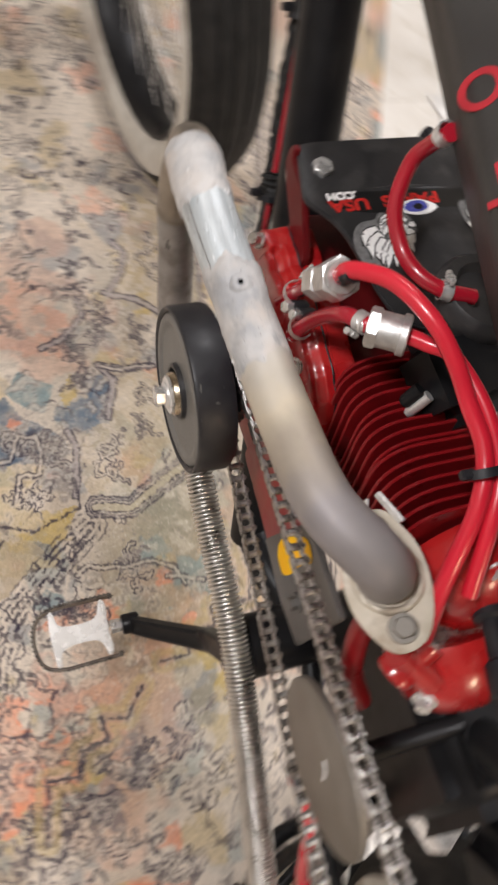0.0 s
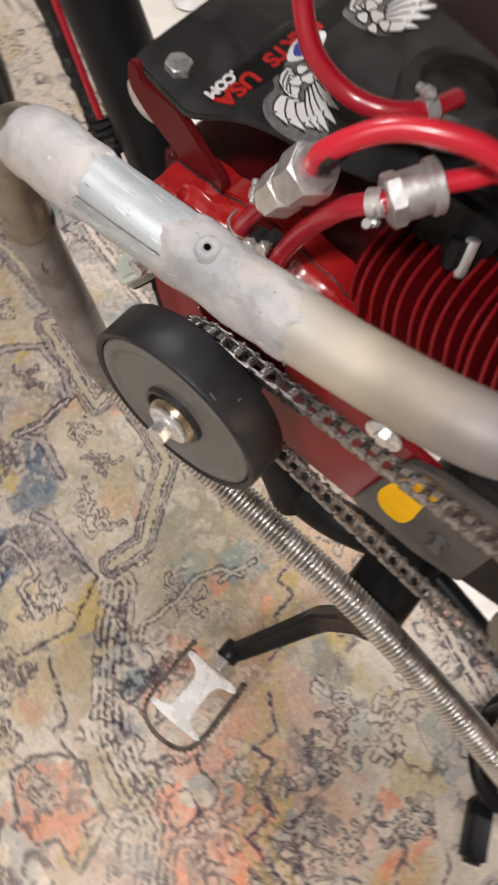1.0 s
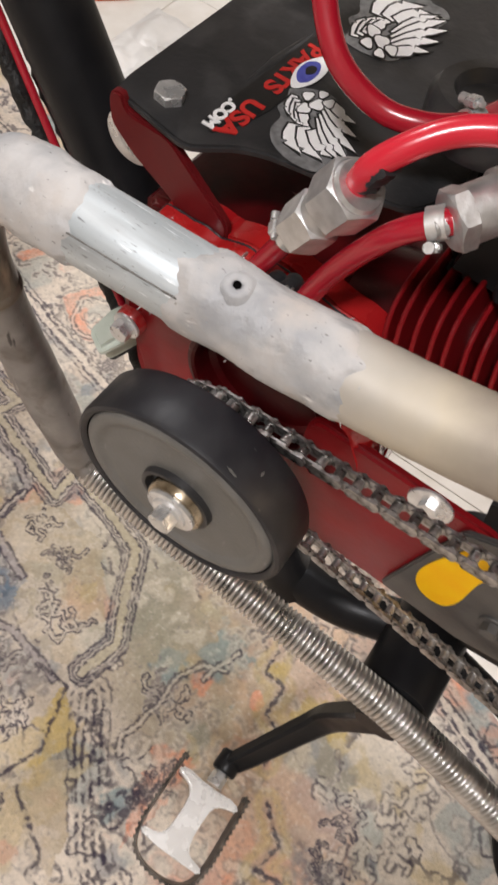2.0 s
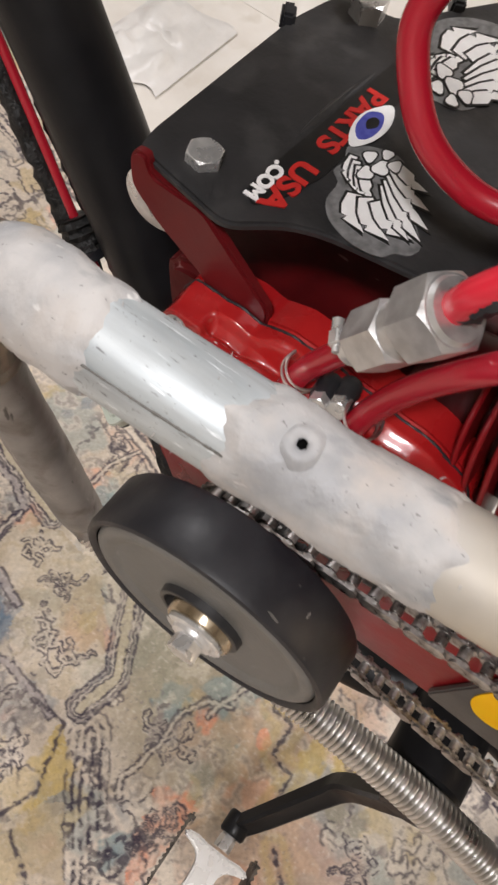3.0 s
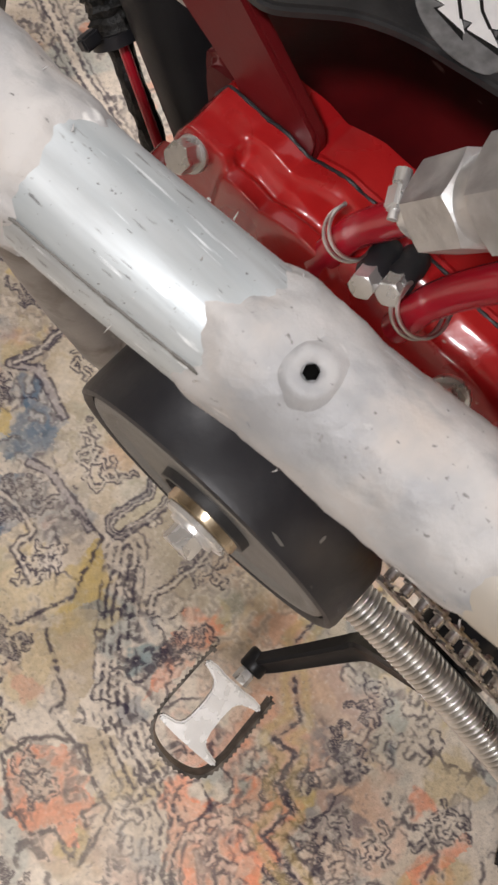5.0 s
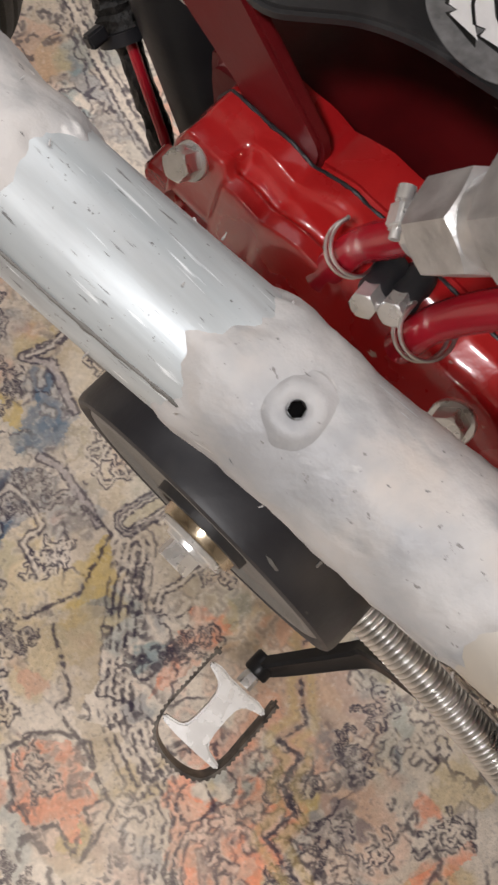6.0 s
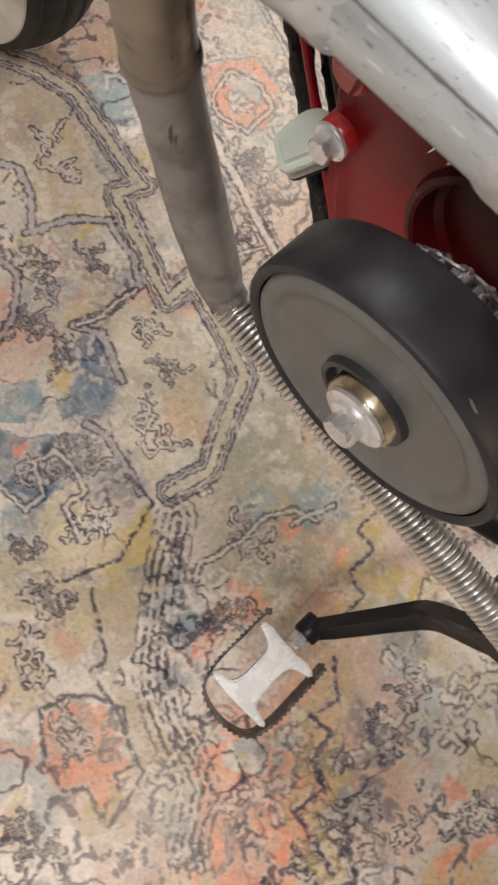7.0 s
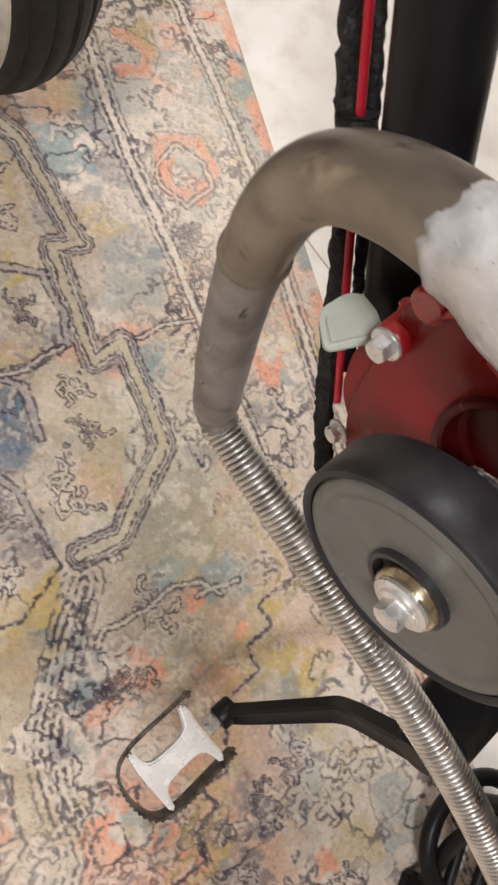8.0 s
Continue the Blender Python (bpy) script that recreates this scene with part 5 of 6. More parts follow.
# ---------------------------------------------------------------- rug
RU, RV, RO = V(0.364, 0.931, 0), V(-0.931, 0.364, 0), V(0.700, 0.717, 0)


def rug_mesh():
    us = np.concatenate([np.linspace(-2.2, -1.20, 20)[:-1], np.arange(-1.20, 0.40, 0.0015), np.linspace(0.43, 1.4, 20)])
    vs = np.concatenate([np.arange(-0.018, 0.74, 0.0015), np.linspace(0.80, 1.75, 22)])
    U, W = np.meshgrid(us, vs, indexing="ij")
    P = np.zeros(U.shape + (3,))
    for k in range(3):
        P[..., k] = RO[k] + U * RU[k] + W * RV[k]
    edge = np.minimum(W + 0.018, 0.012) / 0.012
    P[..., 2] = -0.006 + 0.006 * np.sqrt(np.clip(edge, 0, 1))
    return U, W, P


def value_noise(x, y, seed):
    """Smooth noise from 0 to 1 on a lattice."""
    xi, yi = np.floor(x).astype(np.int64), np.floor(y).astype(np.int64)
    fx, fy = x - xi, y - yi
    fx, fy = fx * fx * (3 - 2 * fx), fy * fy * (3 - 2 * fy)

    def h(i, j):
        n = (i * 374761393 + j * 668265263 + seed * 1442695041) & 0xFFFFFFFF
        n = ((n ^ (n >> 13)) * 1274126177) & 0xFFFFFFFF
        return ((n ^ (n >> 16)) & 0xFFFF) / 65535.0

    a, b, c, d = h(xi, yi), h(xi + 1, yi), h(xi, yi + 1), h(xi + 1, yi + 1)
    return (a * (1 - fx) + b * fx) * (1 - fy) + (c * (1 - fx) + d * fx) * fy


def fbm(x, y, seed, octaves=4):
    out, amp, tot = 0, 1.0, 0
    for k in range(octaves):
        out = out + amp * value_noise(x * 2 ** k, y * 2 ** k, seed + k)
        tot += amp
        amp *= 0.55
    return out / tot


def blend(col, c2, m):
    return col * (1 - m[..., None]) + np.array(c2) * m[..., None]


def soft(d, w):
    return np.clip(0.5 - d / w, 0, 1)


BEIGE, PALE, DARK = (0.47, 0.385, 0.295), (0.72, 0.635, 0.545), (0.045, 0.037, 0.060)
TINTS = {"m": (0.56, 0.42, 0.17), "c": (0.80, 0.33, 0.20), "t": (0.25, 0.335, 0.345), "s": (0.13, 0.18, 0.24), "d": (0.20, 0.175, 0.185), "w": (0.66, 0.60, 0.52), "k": (0.68, 0.41, 0.30), "b": (0.56, 0.50, 0.42)}
# stepped medallion border and bands: (u, v) in metres along and across the rug
STEP_BORDER = [(0.20, 0.50), (0.09, 0.45), (0.037, 0.408), (-0.007, 0.359), (-0.056, 0.325), (-0.112, 0.312), (-0.160, 0.302), (-0.201, 0.290), (-0.200, 0.326), (-0.278, 0.320), (-0.353, 0.314), (-0.336, 0.273), (-0.423, 0.262), (-0.475, 0.259), (-0.527, 0.306), (-0.567, 0.339), (-0.575, 0.391)]
BANDS = [[(0.40, 0.235), (0.091, 0.204), (-0.014, 0.202), (-0.122, 0.190), (-0.217, 0.175), (-0.309, 0.168), (-0.385, 0.159), (-0.60, 0.13)],
         [(0.40, 0.09), (0.101, 0.055), (0.029, 0.043), (-0.051, 0.035), (-0.122, 0.030), (-0.40, 0.03), (-1.2, 0.03)]]
BUNDLE = [(-0.604, 0.394), (-0.651, 0.423), (-0.706, 0.453), (-0.761, 0.479), (-0.801, 0.482), (-0.867, 0.473), (-0.889, 0.473), (-0.936, 0.505), (-1.05, 0.52), (-1.2, 0.50)]
ZIGZAGS = [[(-0.56, 0.12), (-0.600, 0.165), (-0.636, 0.150), (-0.676, 0.146), (-0.694, 0.200), (-0.722, 0.192), (-0.736, 0.229), (-0.766, 0.223), (-0.781, 0.262)],
           [(-0.816, 0.283), (-0.860, 0.297), (-0.864, 0.330), (-0.890, 0.318), (-0.909, 0.348), (-0.941, 0.346), (-0.949, 0.386), (-1.02, 0.37)]]
VINES = [[(-0.513, 0.419), (-0.546, 0.428), (-0.581, 0.416), (-0.608, 0.447), (-0.625, 0.469), (-0.629, 0.511), (-0.625, 0.543)],
         [(-0.650, 0.512), (-0.688, 0.515), (-0.726, 0.519), (-0.730, 0.540), (-0.772, 0.529), (-0.833, 0.525), (-0.850, 0.521), (-0.878, 0.556), (-0.888, 0.575)],
         [(-0.749, 0.603), (-0.745, 0.573), (-0.756, 0.545), (-0.779, 0.521), (-0.811, 0.526), (-0.838, 0.523), (-0.840, 0.549), (-0.870, 0.553), (-0.888, 0.575), (-0.842, 0.584), (-0.836, 0.607), (-0.796, 0.615), (-0.749, 0.603)]]
TWIGS = [[(-0.680, 0.399), (-0.664, 0.390), (-0.663, 0.365), (-0.655, 0.331), (-0.640, 0.297), (-0.646, 0.264), (-0.667, 0.244)], [(-0.660, 0.273), (-0.658, 0.251), (-0.656, 0.217)],
         [(-0.500, 0.567), (-0.538, 0.550), (-0.529, 0.527), (-0.489, 0.524), (-0.484, 0.499), (-0.510, 0.485), (-0.540, 0.481), (-0.550, 0.508), (-0.585, 0.506)],
         [(-0.113, 0.164), (-0.080, 0.126), (-0.113, 0.095), (-0.147, 0.093), (-0.170, 0.137), (-0.138, 0.163), (-0.113, 0.164)], [(-0.335, 0.255), (-0.324, 0.214), (-0.327, 0.177)], [(-0.347, 0.424), (-0.347, 0.394), (-0.334, 0.368), (-0.328, 0.345)]]
# coloured fields: u, v, radius, tint
FIELDS = [(-0.617, 0.441, 0.022, "m"), (-0.639, 0.489, 0.017, "m"), (-0.798, 0.573, 0.043, "c"), (-0.792, 0.573, 0.016, "b"), (-0.639, 0.318, 0.024, "d"), (-0.663, 0.274, 0.014, "c"), (-0.654, 0.231, 0.039, "t"),
          (-0.715, 0.230, 0.010, "c"), (-0.717, 0.355, 0.024, "c"), (-0.861, 0.449, 0.020, "c"), (-0.913, 0.372, 0.021, "c"), (-0.920, 0.427, 0.030, "c"), (-0.970, 0.424, 0.028, "c"), (-0.507, 0.530, 0.038, "s"), (-0.471, 0.534, 0.010, "c")]
FIELDS += [(-0.550, 0.564, 0.022, "t"), (-0.903, 0.286, 0.022, "d"), (-0.971, 0.306, 0.027, "d"), (-0.762, 0.189, 0.020, "m"), (-0.931, 0.325, 0.016, "m"), (-0.865, 0.574, 0.016, "m"), (-0.726, 0.420, 0.022, "t"), (-0.760, 0.282, 0.027, "k"),
           (-0.693, 0.553, 0.015, "k"), (-0.143, 0.121, 0.021, "c"), (-0.115, 0.145, 0.014, "c"), (-0.137, 0.139, 0.011, "w"), (-0.120, 0.030, 0.020, "m"), (0.087, 0.126, 0.032, "m"), (0.113, 0.017, 0.019, "c"), (-0.004, 0.010, 0.022, "t")]
FIELDS += [(0.027, 0.009, 0.014, "c"), (-0.440, 0.428, 0.030, "s"), (-0.220, 0.365, 0.027, "m"), (-0.068, 0.284, 0.045, "t"), (-0.366, 0.249, 0.029, "t"), (-0.415, 0.092, 0.024, "c"), (-0.344, 0.043, 0.028, "k"), (-0.997, 0.218, 0.017, "c"),
           (-0.931, 0.269, 0.018, "d"), (-0.380, 0.419, 0.024, "s"), (-0.496, 0.343, 0.016, "m"), (-0.786, 0.152, 0.025, "m"), (-0.703, 0.187, 0.016, "m"), (-0.621, 0.295, 0.021, "t"), (-0.113, 0.365, 0.026, "m"), (-0.163, 0.221, 0.030, "w"), (-0.036, 0.097, 0.033, "w")]
# plain fields that carry few marks, tinted shapes with crisp edges, thick rims and inner outlines
PLAIN = [('f', [(-0.01, 0.411), (-0.041, 0.354), (-0.11, 0.337), (-0.181, 0.333), (-0.225, 0.349), (-0.207, 0.393), (-0.214, 0.438), (-0.157, 0.425), (-0.119, 0.446)]),
         ('f', [(-0.36, 0.39), (-0.332, 0.336), (-0.368, 0.316), (-0.44, 0.293), (-0.551, 0.345), (-0.564, 0.398), (-0.539, 0.421), (-0.466, 0.427), (-0.426, 0.397), (-0.367, 0.403)]),
         ('g', [(-0.558, 0.326), (-0.505, 0.273), (-0.514, 0.215), (-0.631, 0.234), (-0.628, 0.299), (-0.595, 0.33)]), ('f', [(-0.638, 0.528), (-0.638, 0.485), (-0.651, 0.452), (-0.722, 0.488), (-0.745, 0.523), (-0.692, 0.525)]),
         ('f', [(-0.743, 0.527), (-0.786, 0.485), (-0.862, 0.522), (-0.907, 0.554), (-0.909, 0.595), (-0.864, 0.609), (-0.881, 0.57), (-0.861, 0.548), (-0.841, 0.525)])]
TINTED = [('s', [(-0.371, 0.408), (-0.399, 0.393), (-0.442, 0.4), (-0.452, 0.449), (-0.452, 0.48), (-0.431, 0.478), (-0.424, 0.434), (-0.386, 0.431)]),
          ('s', [(-0.429, 0.56), (-0.458, 0.523), (-0.46, 0.503), (-0.475, 0.462), (-0.498, 0.444), (-0.524, 0.463), (-0.527, 0.51), (-0.541, 0.545), (-0.52, 0.558), (-0.486, 0.578)]),
          ('t', [(-0.384, 0.546), (-0.397, 0.488), (-0.442, 0.492), (-0.44, 0.528), (-0.424, 0.558)]), ('m', [(-0.372, 0.469), (-0.397, 0.446), (-0.431, 0.462), (-0.409, 0.476)]),
          ('m', [(-0.58, 0.425), (-0.585, 0.414), (-0.644, 0.44), (-0.638, 0.482)]), ('c', [(-0.458, 0.539), (-0.464, 0.524), (-0.482, 0.53), (-0.476, 0.545)])]
TINTED += [('c', [(-0.754, 0.603), (-0.751, 0.571), (-0.77, 0.537), (-0.809, 0.54), (-0.839, 0.53), (-0.842, 0.557), (-0.874, 0.563), (-0.857, 0.582), (-0.838, 0.58), (-0.829, 0.613), (-0.789, 0.614)]), ('b', [(-0.762, 0.582), (-0.775, 0.556), (-0.808, 0.568), (-0.809, 0.591), (-0.782, 0.594)]),
           ('k', [(-0.864, 0.455), (-0.903, 0.422), (-0.903, 0.363), (-0.924, 0.36), (-0.933, 0.423), (-0.97, 0.406), (-1.001, 0.434), (-0.984, 0.464), (-0.957, 0.459), (-0.923, 0.493)]), ('c', [(-0.709, 0.386), (-0.727, 0.326), (-0.745, 0.349), (-0.761, 0.416), (-0.766, 0.445), (-0.739, 0.419)]), ('c', [(-1.055, 0.262), (-1.05, 0.18), (-1.067, 0.188), (-1.072, 0.258)])]
RIMS = [[(-0.071, 0.147), (-0.08, 0.096), (-0.125, 0.083), (-0.161, 0.115), (-0.149, 0.153), (-0.115, 0.158), (-0.071, 0.147)], [(0.09, 0.16), (0.06, 0.12), (0.03, 0.135), (0.035, 0.17)]]
INNER = [[(-0.217, 0.445), (-0.215, 0.39), (-0.232, 0.346), (-0.291, 0.333), (-0.325, 0.339), (-0.344, 0.385), (-0.346, 0.429), (-0.368, 0.401), (-0.431, 0.399)], [(-0.467, 0.454), (-0.484, 0.438), (-0.537, 0.426), (-0.565, 0.425)], [(-0.115, 0.45), (-0.129, 0.427), (-0.17, 0.424), (-0.214, 0.436)], [(-0.24, 0.484), (-0.262, 0.47), (-0.313, 0.492), (-0.337, 0.521)]]
GLYPHS = [(-0.103, 0.38), (-0.155, 0.375), (-0.388, 0.343), (-0.434, 0.343), (-0.48, 0.387), (-0.516, 0.381), (-0.26, 0.443), (-0.283, 0.445), (-0.276, 0.386), (-0.328, 0.465), (-0.376, 0.46), (-0.325, 0.491), (-0.483, 0.485), (-0.502, 0.507), (-0.507, 0.478), (-0.497, 0.536), (-0.585, 0.565), (-0.578, 0.502), (-0.573, 0.474), (-0.648, 0.318), (-0.67, 0.315), (-0.204, 0.144), (-0.228, 0.148), (-0.273, 0.147)]
GLYPHS += [(-0.299, 0.181), (-0.775, 0.574), (-0.795, 0.576), (-0.905, 0.269), (-0.922, 0.265), (-0.977, 0.317), (-0.986, 0.331), (-0.878, 0.205), (-0.889, 0.216), (-1.029, 0.193), (-1.03, 0.216), (-0.63, 0.562), (-0.651, 0.548), (-0.68, 0.594), (-0.704, 0.586), (-0.73, 0.388), (-0.733, 0.367), (-0.948, 0.502), (-0.917, 0.341), (-0.998, 0.396), (-0.844, 0.657), (-0.865, 0.654), (-0.891, 0.638), (-1.016, 0.283)]
TINTS["f"], TINTS["g"] = (0.50, 0.40, 0.265), (0.36, 0.325, 0.255)


def rug_colours(U, W):
    X = RO.x + U * RU.x + W * RV.x
    Y = RO.y + U * RU.y + W * RV.y
    us, vs = U[:, 0], W[0]
    jit = 0.0034
    Uj = U + jit * (value_noise(X * 240, Y * 240, 5) - 0.5) + 0.005 * (fbm(X * 40, Y * 40, 6, 2) - 0.5)
    Wj = W + jit * (value_noise(X * 240, Y * 240, 9) - 0.5) + 0.005 * (fbm(X * 40, Y * 40, 7, 2) - 0.5)
    col = np.ones(X.shape + (3,)) * np.array(BEIGE)
    col = blend(col, (0.46, 0.40, 0.325), np.clip((fbm(X * 9, Y * 9, 21) - 0.47) * 5, 0, 1))
    col = blend(col, PALE, np.clip((fbm(X * 7 + 3, Y * 7, 31) - 0.50) * 6, 0, 1))

    def near(polylines, reach=0.05):
        d = np.full(U.shape, 9.0)
        for pl in polylines:
            for (a, b), (c, e) in zip(pl, pl[1:]):
                i0, i1 = np.searchsorted(us, min(a, c) - reach), np.searchsorted(us, max(a, c) + reach)
                j0, j1 = np.searchsorted(vs, min(b, e) - reach), np.searchsorted(vs, max(b, e) + reach)
                if i1 <= i0 or j1 <= j0:
                    continue
                x, y = Uj[i0:i1, j0:j1] - a, Wj[i0:i1, j0:j1] - b
                L = (c - a) ** 2 + (e - b) ** 2 + 1e-12
                s = np.clip((x * (c - a) + y * (e - b)) / L, 0, 1)
                dd = np.hypot(x - s * (c - a), y - s * (e - b))
                d[i0:i1, j0:j1] = np.minimum(d[i0:i1, j0:j1], dd)
        return d

    # pale zones; part of their brightness is light painted into the pile
    col = blend(col, PALE, np.clip((0.27 - W) * 8, 0, 0.85))
    col = blend(col, (0.84, 0.75, 0.65), np.clip((W - 0.42) * 6, 0, 0.88))
    # broad tints that fade into one another, then the named fields
    for seed, tint, lo, sc in ((41, "t", 0.66, 9), (51, "c", 0.66, 12), (61, "m", 0.60, 12), (71, "s", 0.66, 13), (73, "k", 0.62, 7)):
        col = blend(col, TINTS[tint], np.clip((fbm(Uj * sc + seed, Wj * sc, seed) - lo) * 11, 0, 0.48))
    # olive tone below the engine, which also paints in the shade there
    olive_shade = np.clip(1.5 - 1.5 * np.hypot((U + 0.60) / 0.22, (W - 0.26) / 0.13), 0, 1) * np.clip(0.7 + 1.6 * (fbm(X * 26, Y * 26, 43, 3) - 0.5), 0, 1)
    col = blend(col, (0.345, 0.325, 0.255), olive_shade * 0.85)
    rag = 1.0 * (fbm(X * 55, Y * 55, 15, 3) - 0.5)
    for u, v, r, tint in FIELDS + [(-0.935, 0.40, 0.060, "c"), (-0.985, 0.46, 0.050, "c"), (-0.90, 0.33, 0.035, "k")]:
        i0, i1 = np.searchsorted(us, u - 2 * r), np.searchsorted(us, u + 2 * r)
        j0, j1 = np.searchsorted(vs, v - 2 * r), np.searchsorted(vs, v + 2 * r)
        q = np.hypot(Uj[i0:i1, j0:j1] - u, Wj[i0:i1, j0:j1] - v) / r + 2.0 * rag[i0:i1, j0:j1]
        col[i0:i1, j0:j1] = blend(col[i0:i1, j0:j1], TINTS[tint], np.clip((1.05 - q) * 2.5, 0, 0.8))

    def inside(poly, grow=0.0):
        """Coverage of a polygon, with edges softened over 3 mm."""
        out = np.zeros(U.shape)
        pu, pv = [p[0] for p in poly], [p[1] for p in poly]
        i0, i1 = np.searchsorted(us, min(pu) - 0.01), np.searchsorted(us, max(pu) + 0.01)
        j0, j1 = np.searchsorted(vs, min(pv) - 0.01), np.searchsorted(vs, max(pv) + 0.01)
        x, y = Uj[i0:i1, j0:j1] + 0.010 * rag[i0:i1, j0:j1], Wj[i0:i1, j0:j1] + 0.010 * rag[i0:i1, j0:j1]
        odd = np.zeros(x.shape, bool)
        for (a, b), (c, e) in zip(poly, poly[1:] + poly[:1]):
            if b != e:
                odd ^= ((b > y) != (e > y)) & (x < (c - a) * (y - b) / (e - b) + a)
        out[i0:i1, j0:j1] = odd
        return out

    plain = np.zeros(U.shape)
    for tint, poly in PLAIN:
        m = inside(poly)
        plain = np.maximum(plain, m)
        col = blend(col, TINTS[tint], m * np.clip(0.55 + 0.9 * (fbm(X * 30, Y * 30, 25, 3) - 0.5), 0.2, 0.95))
    for tint, poly in TINTED:
        m = inside(poly)
        col = blend(col, TINTS[tint], m * np.clip(0.80 + 1.2 * (fbm(X * 60, Y * 60, 27, 3) - 0.5), 0.3, 1))

    drop = np.clip((value_noise(U * 230, W * 230, 33) - 0.19) * 6, 0.2, 1)

    def draw(col, mask, tint=DARK, strength=0.9):
        return blend(col, tint, np.clip(mask * drop, 0, 1) * strength)

    # small random scrolls over the whole field, paired lines with a pale core
    rnd = random.Random(7)

    def scroll(u, v, lo, hi, n):
        pl, a = [(u, v)], rnd.choice((0, 1, 2, 3)) * math.pi / 2 + 0.5
        for _ in range(n):
            a += rnd.choice((-1.57, -0.8, 0.8, 1.57))
            l = rnd.uniform(lo, hi)
            pl.append((pl[-1][0] + l * math.cos(a), pl[-1][1] + l * math.sin(a)))
        return pl

    scrolls, marks = [], []
    for _ in range(430):
        scrolls.append(scroll(rnd.uniform(-1.2, 0.4), rnd.uniform(0.0, 0.75), 0.006, 0.018, rnd.choice((2, 3, 3, 4))))
    for u, v in GLYPHS:
        for _ in range(6):
            marks.append(scroll(u + rnd.gauss(0, 0.0065), v + rnd.gauss(0, 0.0065), 0.005, 0.010, rnd.choice((3, 4, 5))))
    for _ in range(330):
        u, v = rnd.uniform(-1.2, 0.4), rnd.uniform(0.0, 0.75)
        for _ in range(rnd.choice((5, 7, 9))):
            scrolls.append(scroll(u + rnd.gauss(0, 0.010), v + rnd.gauss(0, 0.010), 0.003, 0.009, rnd.choice((1, 2, 3))))
    d = near(scrolls, 0.012)
    thick = 0.0015 + 0.0022 * fbm(X * 20, Y * 20, 17, 2)
    fade = np.clip((fbm(X * 8, Y * 8, 19, 2) - 0.28) * 5, 0.45, 1)
    col = blend(col, PALE, soft(d - 0.0045, 0.004) * 0.5)
    paired = np.clip((fbm(X * 12, Y * 12, 23, 2) - 0.48) * 10, 0, 1)
    mask = soft(d - thick, 0.0026) * (1 - paired) + soft(np.abs(d - 0.0042) - 0.0015, 0.0024) * paired
    col = draw(col, mask * fade * (1 - 0.9 * plain), strength=0.82)
    d = near(marks, 0.012)
    col = blend(col, PALE, soft(d - 0.0050, 0.003) * 0.35)
    col = draw(col, np.maximum(soft(np.abs(d - 0.0026) - 0.0013, 0.0014), soft(d - 0.0009, 0.0012) * paired), strength=0.92)
    # wandering dashed vines
    n1 = fbm(Uj * 34, Wj * 34, 81, 2)
    gate = np.clip((fbm(X * 10, Y * 10, 95, 2) - 0.50) * 8, 0, 1) * (1 - plain)
    col = draw(col, soft(np.abs(n1 - 0.5) - 0.040, 0.02) * gate, strength=0.82)

    d = near([STEP_BORDER])
    col = blend(col, (0.30, 0.27, 0.27), soft(d - 0.0165, 0.002) * 0.45)
    col = blend(col, (0.54, 0.47, 0.35), soft(d - 0.0060, 0.002) * 0.9)
    col = blend(col, PALE, soft(np.abs(d - 0.0084) - 0.0012, 0.0015) * 0.6)
    col = draw(col, np.maximum(np.maximum(soft(np.abs(d - 0.0062) - 0.0015, 0.0014), soft(np.abs(d - 0.0108) - 0.0013, 0.0015) * 0.8), soft(np.abs(d - 0.0158) - 0.0014, 0.0014)))
    d = near(RIMS)
    col = blend(col, TINTS["c"], soft(d - 0.0085, 0.003) * np.clip(0.7 + 1.2 * (fbm(X * 60, Y * 60, 29, 3) - 0.5), 0.2, 1))
    col = draw(col, soft(np.abs(d - 0.0120) - 0.0011, 0.002) * 0.7)
    d = near(INNER)
    col = blend(col, (0.42, 0.37, 0.36), soft(d - 0.0050, 0.002) * 0.8)
    col = draw(col, soft(np.abs(d - 0.0048) - 0.0016, 0.0016))
    d = near(BANDS)
    col = blend(col, PALE, soft(d - 0.005, 0.003) * 0.9)
    col = draw(col, np.maximum(soft(np.abs(d - 0.0060) - 0.0021, 0.0016), soft(np.abs(d - 0.0135) - 0.0014, 0.002) * 0.8))
    d = near([BUNDLE])
    col = draw(col, np.maximum(np.maximum(soft(np.abs(d - 0.0045) - 0.0020, 0.0018), soft(np.abs(d - 0.0135) - 0.0021, 0.002)), soft(np.abs(d - 0.0225) - 0.0016, 0.002) * 0.8) * np.clip((value_noise(U * 150, W * 60, 35) - 0.22) * 5, 0.1, 1), strength=0.92)
    d = near(ZIGZAGS)
    col = blend(col, TINTS["m"], soft(np.abs(d - 0.011) - 0.005, 0.005) * 0.45)
    col = draw(col, soft(d - 0.0024, 0.0018))
    d = near(VINES)
    col = draw(col, soft(d - 0.0022, 0.002))
    d = near(TWIGS)
    col = blend(col, PALE, soft(d - 0.002, 0.002) * 0.6)
    col = draw(col, soft(np.abs(d - 0.0034) - 0.0015, 0.0018))

    # blotched edge binding
    hem = np.clip((0.008 - W) * 120, 0, 1) * np.clip((fbm(U * 30, W * 12, 141, 2) - 0.36) * 7, 0, 1)
    col = blend(col, TINTS["c"], hem * np.clip((value_noise(U * 13, W * 0, 143) - 0.35) * 6, 0, 0.75))
    col = blend(col, TINTS["t"], hem * np.clip((value_noise(U * 11 + 7, W * 0, 145) - 0.62) * 8, 0, 0.9))
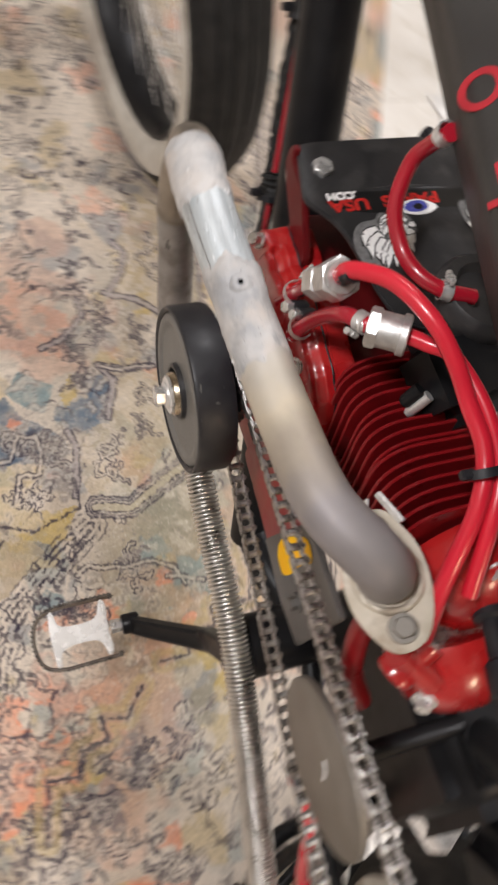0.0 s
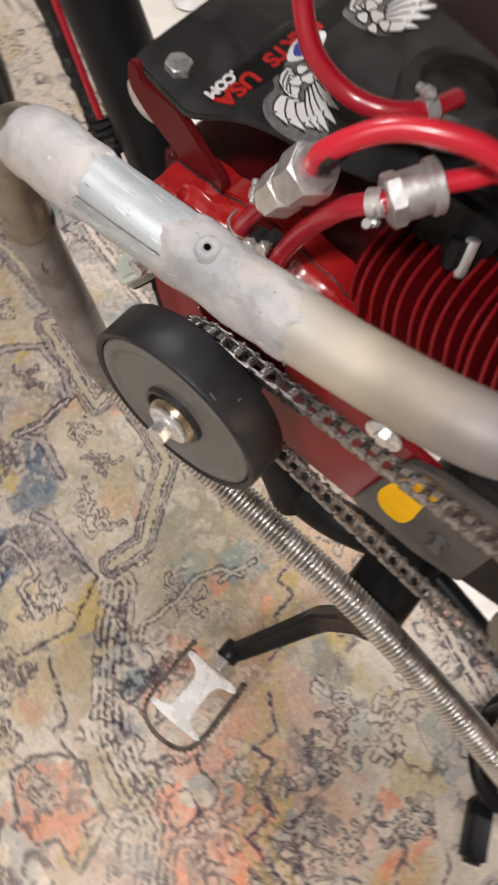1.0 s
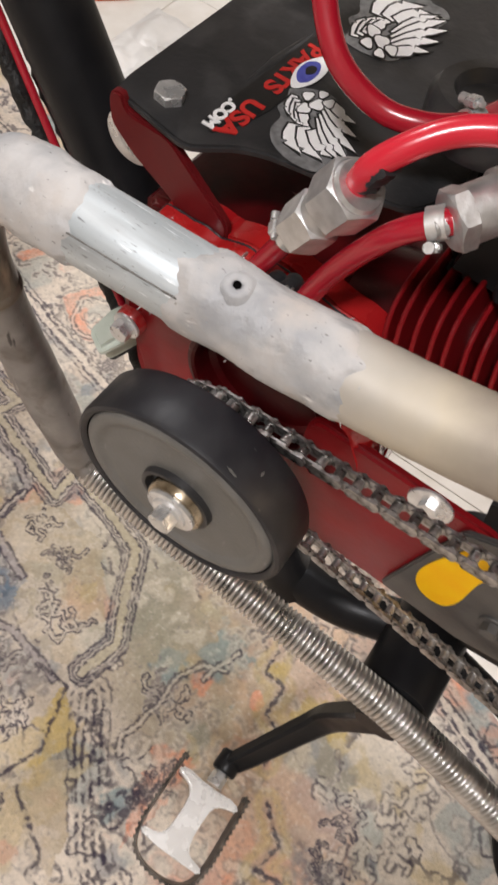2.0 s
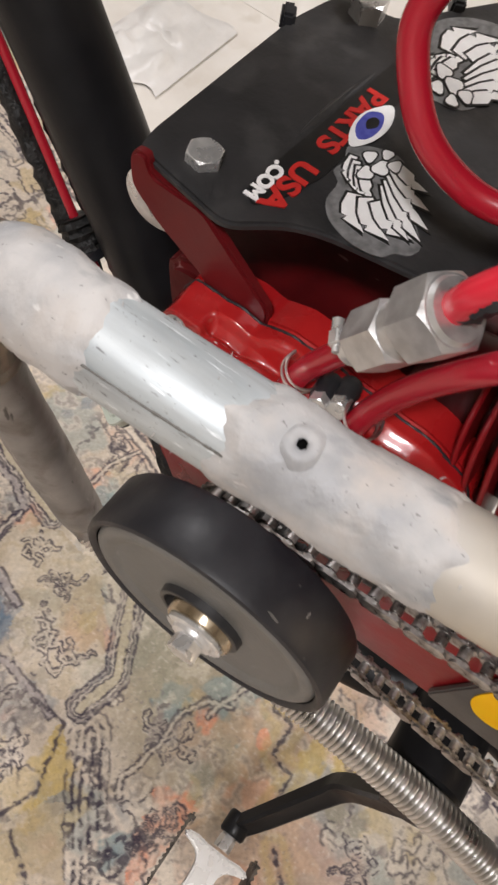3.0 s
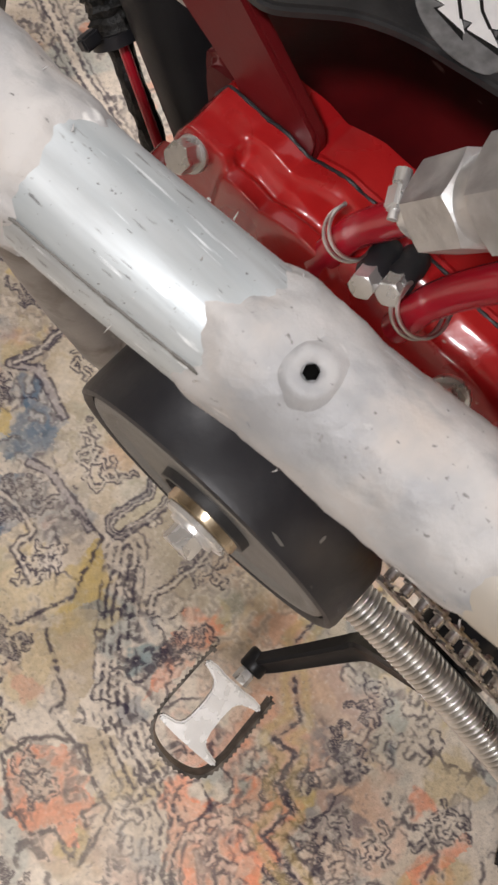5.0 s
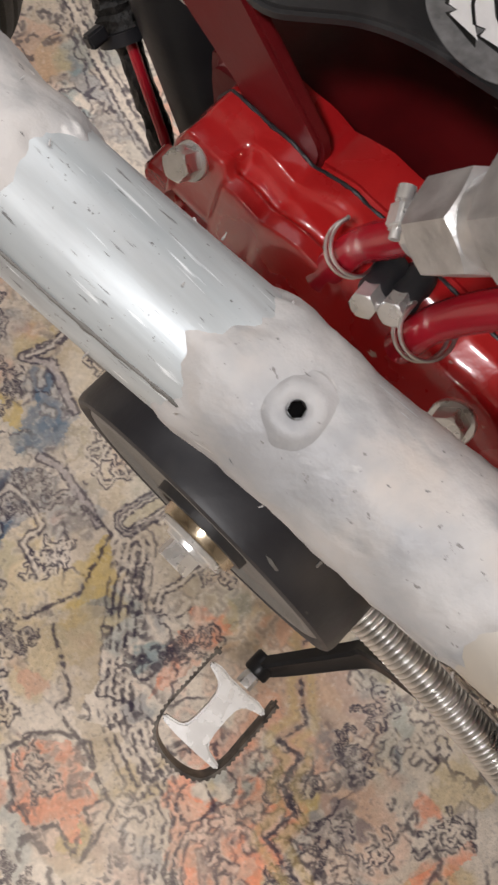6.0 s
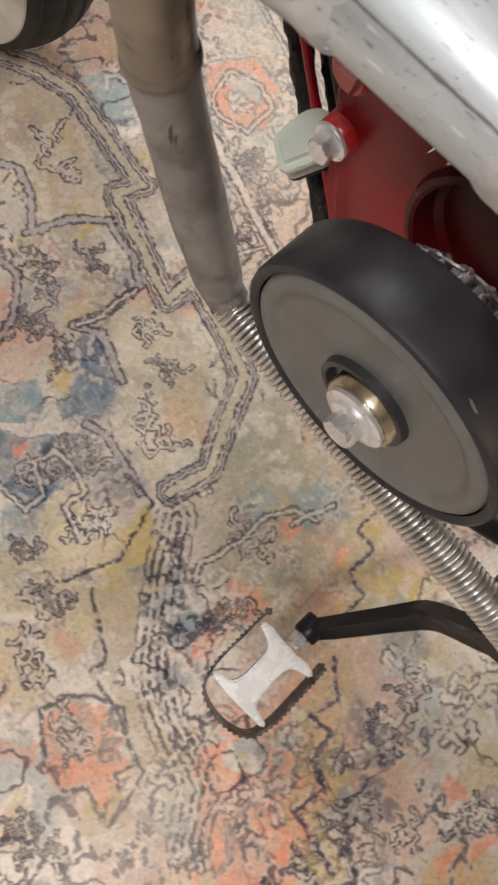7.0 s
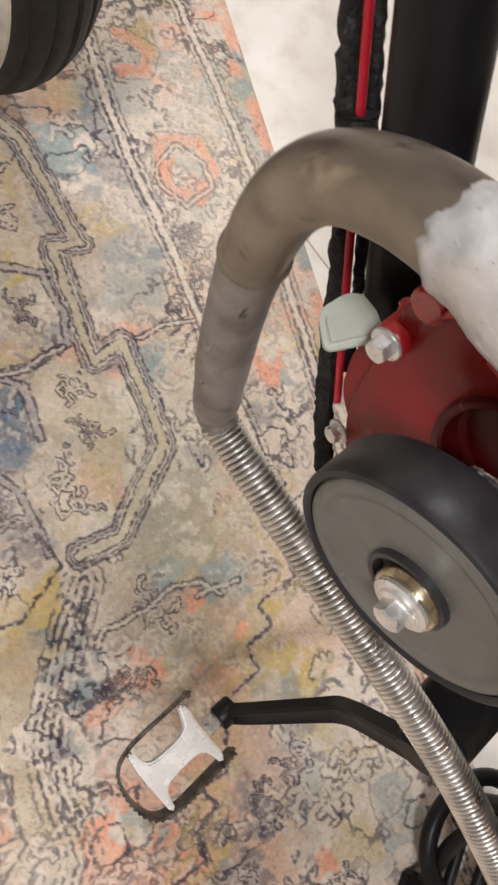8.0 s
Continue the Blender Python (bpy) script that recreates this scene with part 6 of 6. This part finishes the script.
    # light and shade painted into the pile: darker under the bike, paler patches beyond
    bike_shade = np.clip(1.6 - 1.6 * np.maximum(np.abs(U + 0.62) / 0.42, np.abs(W - 0.25) / 0.17), 0, 1)
    col = col * (1 - bike_shade[..., None] * np.array((0.17, 0.17, 0.23)))
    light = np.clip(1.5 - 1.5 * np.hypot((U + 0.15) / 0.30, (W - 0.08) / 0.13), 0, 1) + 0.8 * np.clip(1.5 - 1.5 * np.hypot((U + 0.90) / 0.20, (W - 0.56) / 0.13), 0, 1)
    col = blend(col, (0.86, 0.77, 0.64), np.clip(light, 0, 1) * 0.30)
    # worn and speckled
    wear = np.clip((fbm(X * 95, Y * 95, 101, 3) - 0.46) * 4, 0, 1)
    wear2 = np.clip((fbm(X * 13, Y * 13, 111, 3) - 0.52) * 3.4, 0, 1)
    col = blend(col, (0.52, 0.455, 0.37), np.clip(wear * 0.16 + wear2 * 0.18, 0, 0.4))
    speck = np.clip((value_noise(X * 330, Y * 330, 131) - 0.76) * 6, 0, 1) * np.clip((fbm(X * 16, Y * 16, 133, 2) - 0.30) * 4, 0.15, 1)
    col = blend(col, (0.14, 0.125, 0.145), speck * 0.40)
    fleck = np.clip((value_noise(X * 300 + 9, Y * 300, 151) - 0.74) * 6, 0, 1)
    col = blend(col, (0.80, 0.73, 0.64), fleck * 0.20)
    return col * (0.80 + 0.20 * value_noise(X * 420, Y * 420, 121) + 0.14 * value_noise(X * 160, Y * 160, 123))[..., None]


def build_rug():
    U, W, P = rug_mesh()
    nu, nv = U.shape
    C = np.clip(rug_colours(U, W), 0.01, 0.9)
    idx = np.arange(nu * nv).reshape(nu, nv)
    quads = np.stack([idx[:-1, :-1], idx[1:, :-1], idx[1:, 1:], idx[:-1, 1:]], -1).reshape(-1, 4)
    data = bpy.data.meshes.new("rug")
    data.vertices.add(nu * nv)
    data.vertices.foreach_set("co", P.reshape(-1).astype(np.float32))
    data.loops.add(quads.size)
    data.loops.foreach_set("vertex_index", quads.reshape(-1).astype(np.int32))
    data.polygons.add(len(quads))
    data.polygons.foreach_set("loop_start", (np.arange(len(quads)) * 4).astype(np.int32))
    data.update(calc_edges=True)
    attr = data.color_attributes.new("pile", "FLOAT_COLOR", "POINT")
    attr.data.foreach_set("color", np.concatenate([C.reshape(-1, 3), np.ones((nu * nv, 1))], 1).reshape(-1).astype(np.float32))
    if data.polygons[0].normal.z < 0:
        data.flip_normals()
    m = mat("woven_rug", (0.5, 0.4, 0.3), 0.95, 0, bump=0.0012, bump_scale=420)
    nt = m.node_tree
    a = nt.nodes.new("ShaderNodeVertexColor")
    a.layer_name = "pile"
    b = nt.nodes["Principled BSDF"]
    nt.links.new(a.outputs["Color"], b.inputs["Base Color"])
    b.inputs["Sheen Weight"].default_value = 0.15
    b.inputs["Specular IOR Level"].default_value = 0.15
    data.materials.append(m)
    return tagged(new("rug", data), "faded patterned rug in beige, slate, coral, teal and mustard", "rug")


build_rug()

# crumpled clear-white plastic and an orange lid on the tiles
def plastic_sheet(at, size):
    bm = B()
    g, n = [], 22
    for i in range(n):
        row = []
        for j in range(n):
            x, y = (i / (n - 1) - 0.5) * size, (j / (n - 1) - 0.5) * size * 0.7
            e = min(i, j, n - 1 - i, n - 1 - j) / 5
            h = 0.004 + min(1, e) * (0.045 * abs(noise.noise(V(x * 14, y * 14, 1))) + 0.02 * abs(noise.noise(V(x * 34, y * 34, 5))))
            row.append(bm.verts.new((at[0] + x + 0.02 * noise.noise(V(x * 20, y * 20, 9)), at[1] + y, at[2] + h)))
        g.append(row)
    for i in range(n - 1):
        for j in range(n - 1):
            bm.faces.new((g[i][j], g[i + 1][j], g[i + 1][j + 1], g[i][j + 1]))
    ob = new("plastic_sheet", mesh_of(bm, "plastic_sheet", PLASTIC_WHITE, angle=70))
    md = ob.modifiers.new("thick", "SOLIDIFY")
    md.thickness = 0.0015
    return tagged(ob, "crumpled milky white plastic sheet on the tiles", "plastic sheet")


plastic_sheet((1.08, 0.965, -0.0055), 0.24)
bm = prism(B(), round_outline([(-0.05, -0.012), (0.05, -0.012), (0.05, 0.012), (-0.05, 0.012)], 0.006), pose(1.150, 1.145, -0.0055, 0, 0, -40), 0.010, 0.003)
tagged(new("plastic_strip", mesh_of(bm, "plastic_strip", ORANGE)), "short orange plastic strip on the tiles", "plastic strip")

# ---------------------------------------------------------------- floor tiles
tile = mesh_of(box(B(), pose(0, 0, 0), (0.6488, 0.6488, 0.006), 0.001, 1), "tile", FLOOR)
floor_ob = bpy.data.objects["floor"]
for i in range(-4, 4):
    for j in range(-4, 5):
        x, y = i * 0.650 + 0.96, j * 0.650 + 0.72
        if X0 - 0.3 < x < X1 + 0.3 and Y0 - 0.3 < y < Y1 + 0.3:
            t_ = part("tile", tile, None, floor_ob)
            t_.matrix_basis = pose(x, y, -0.0085)
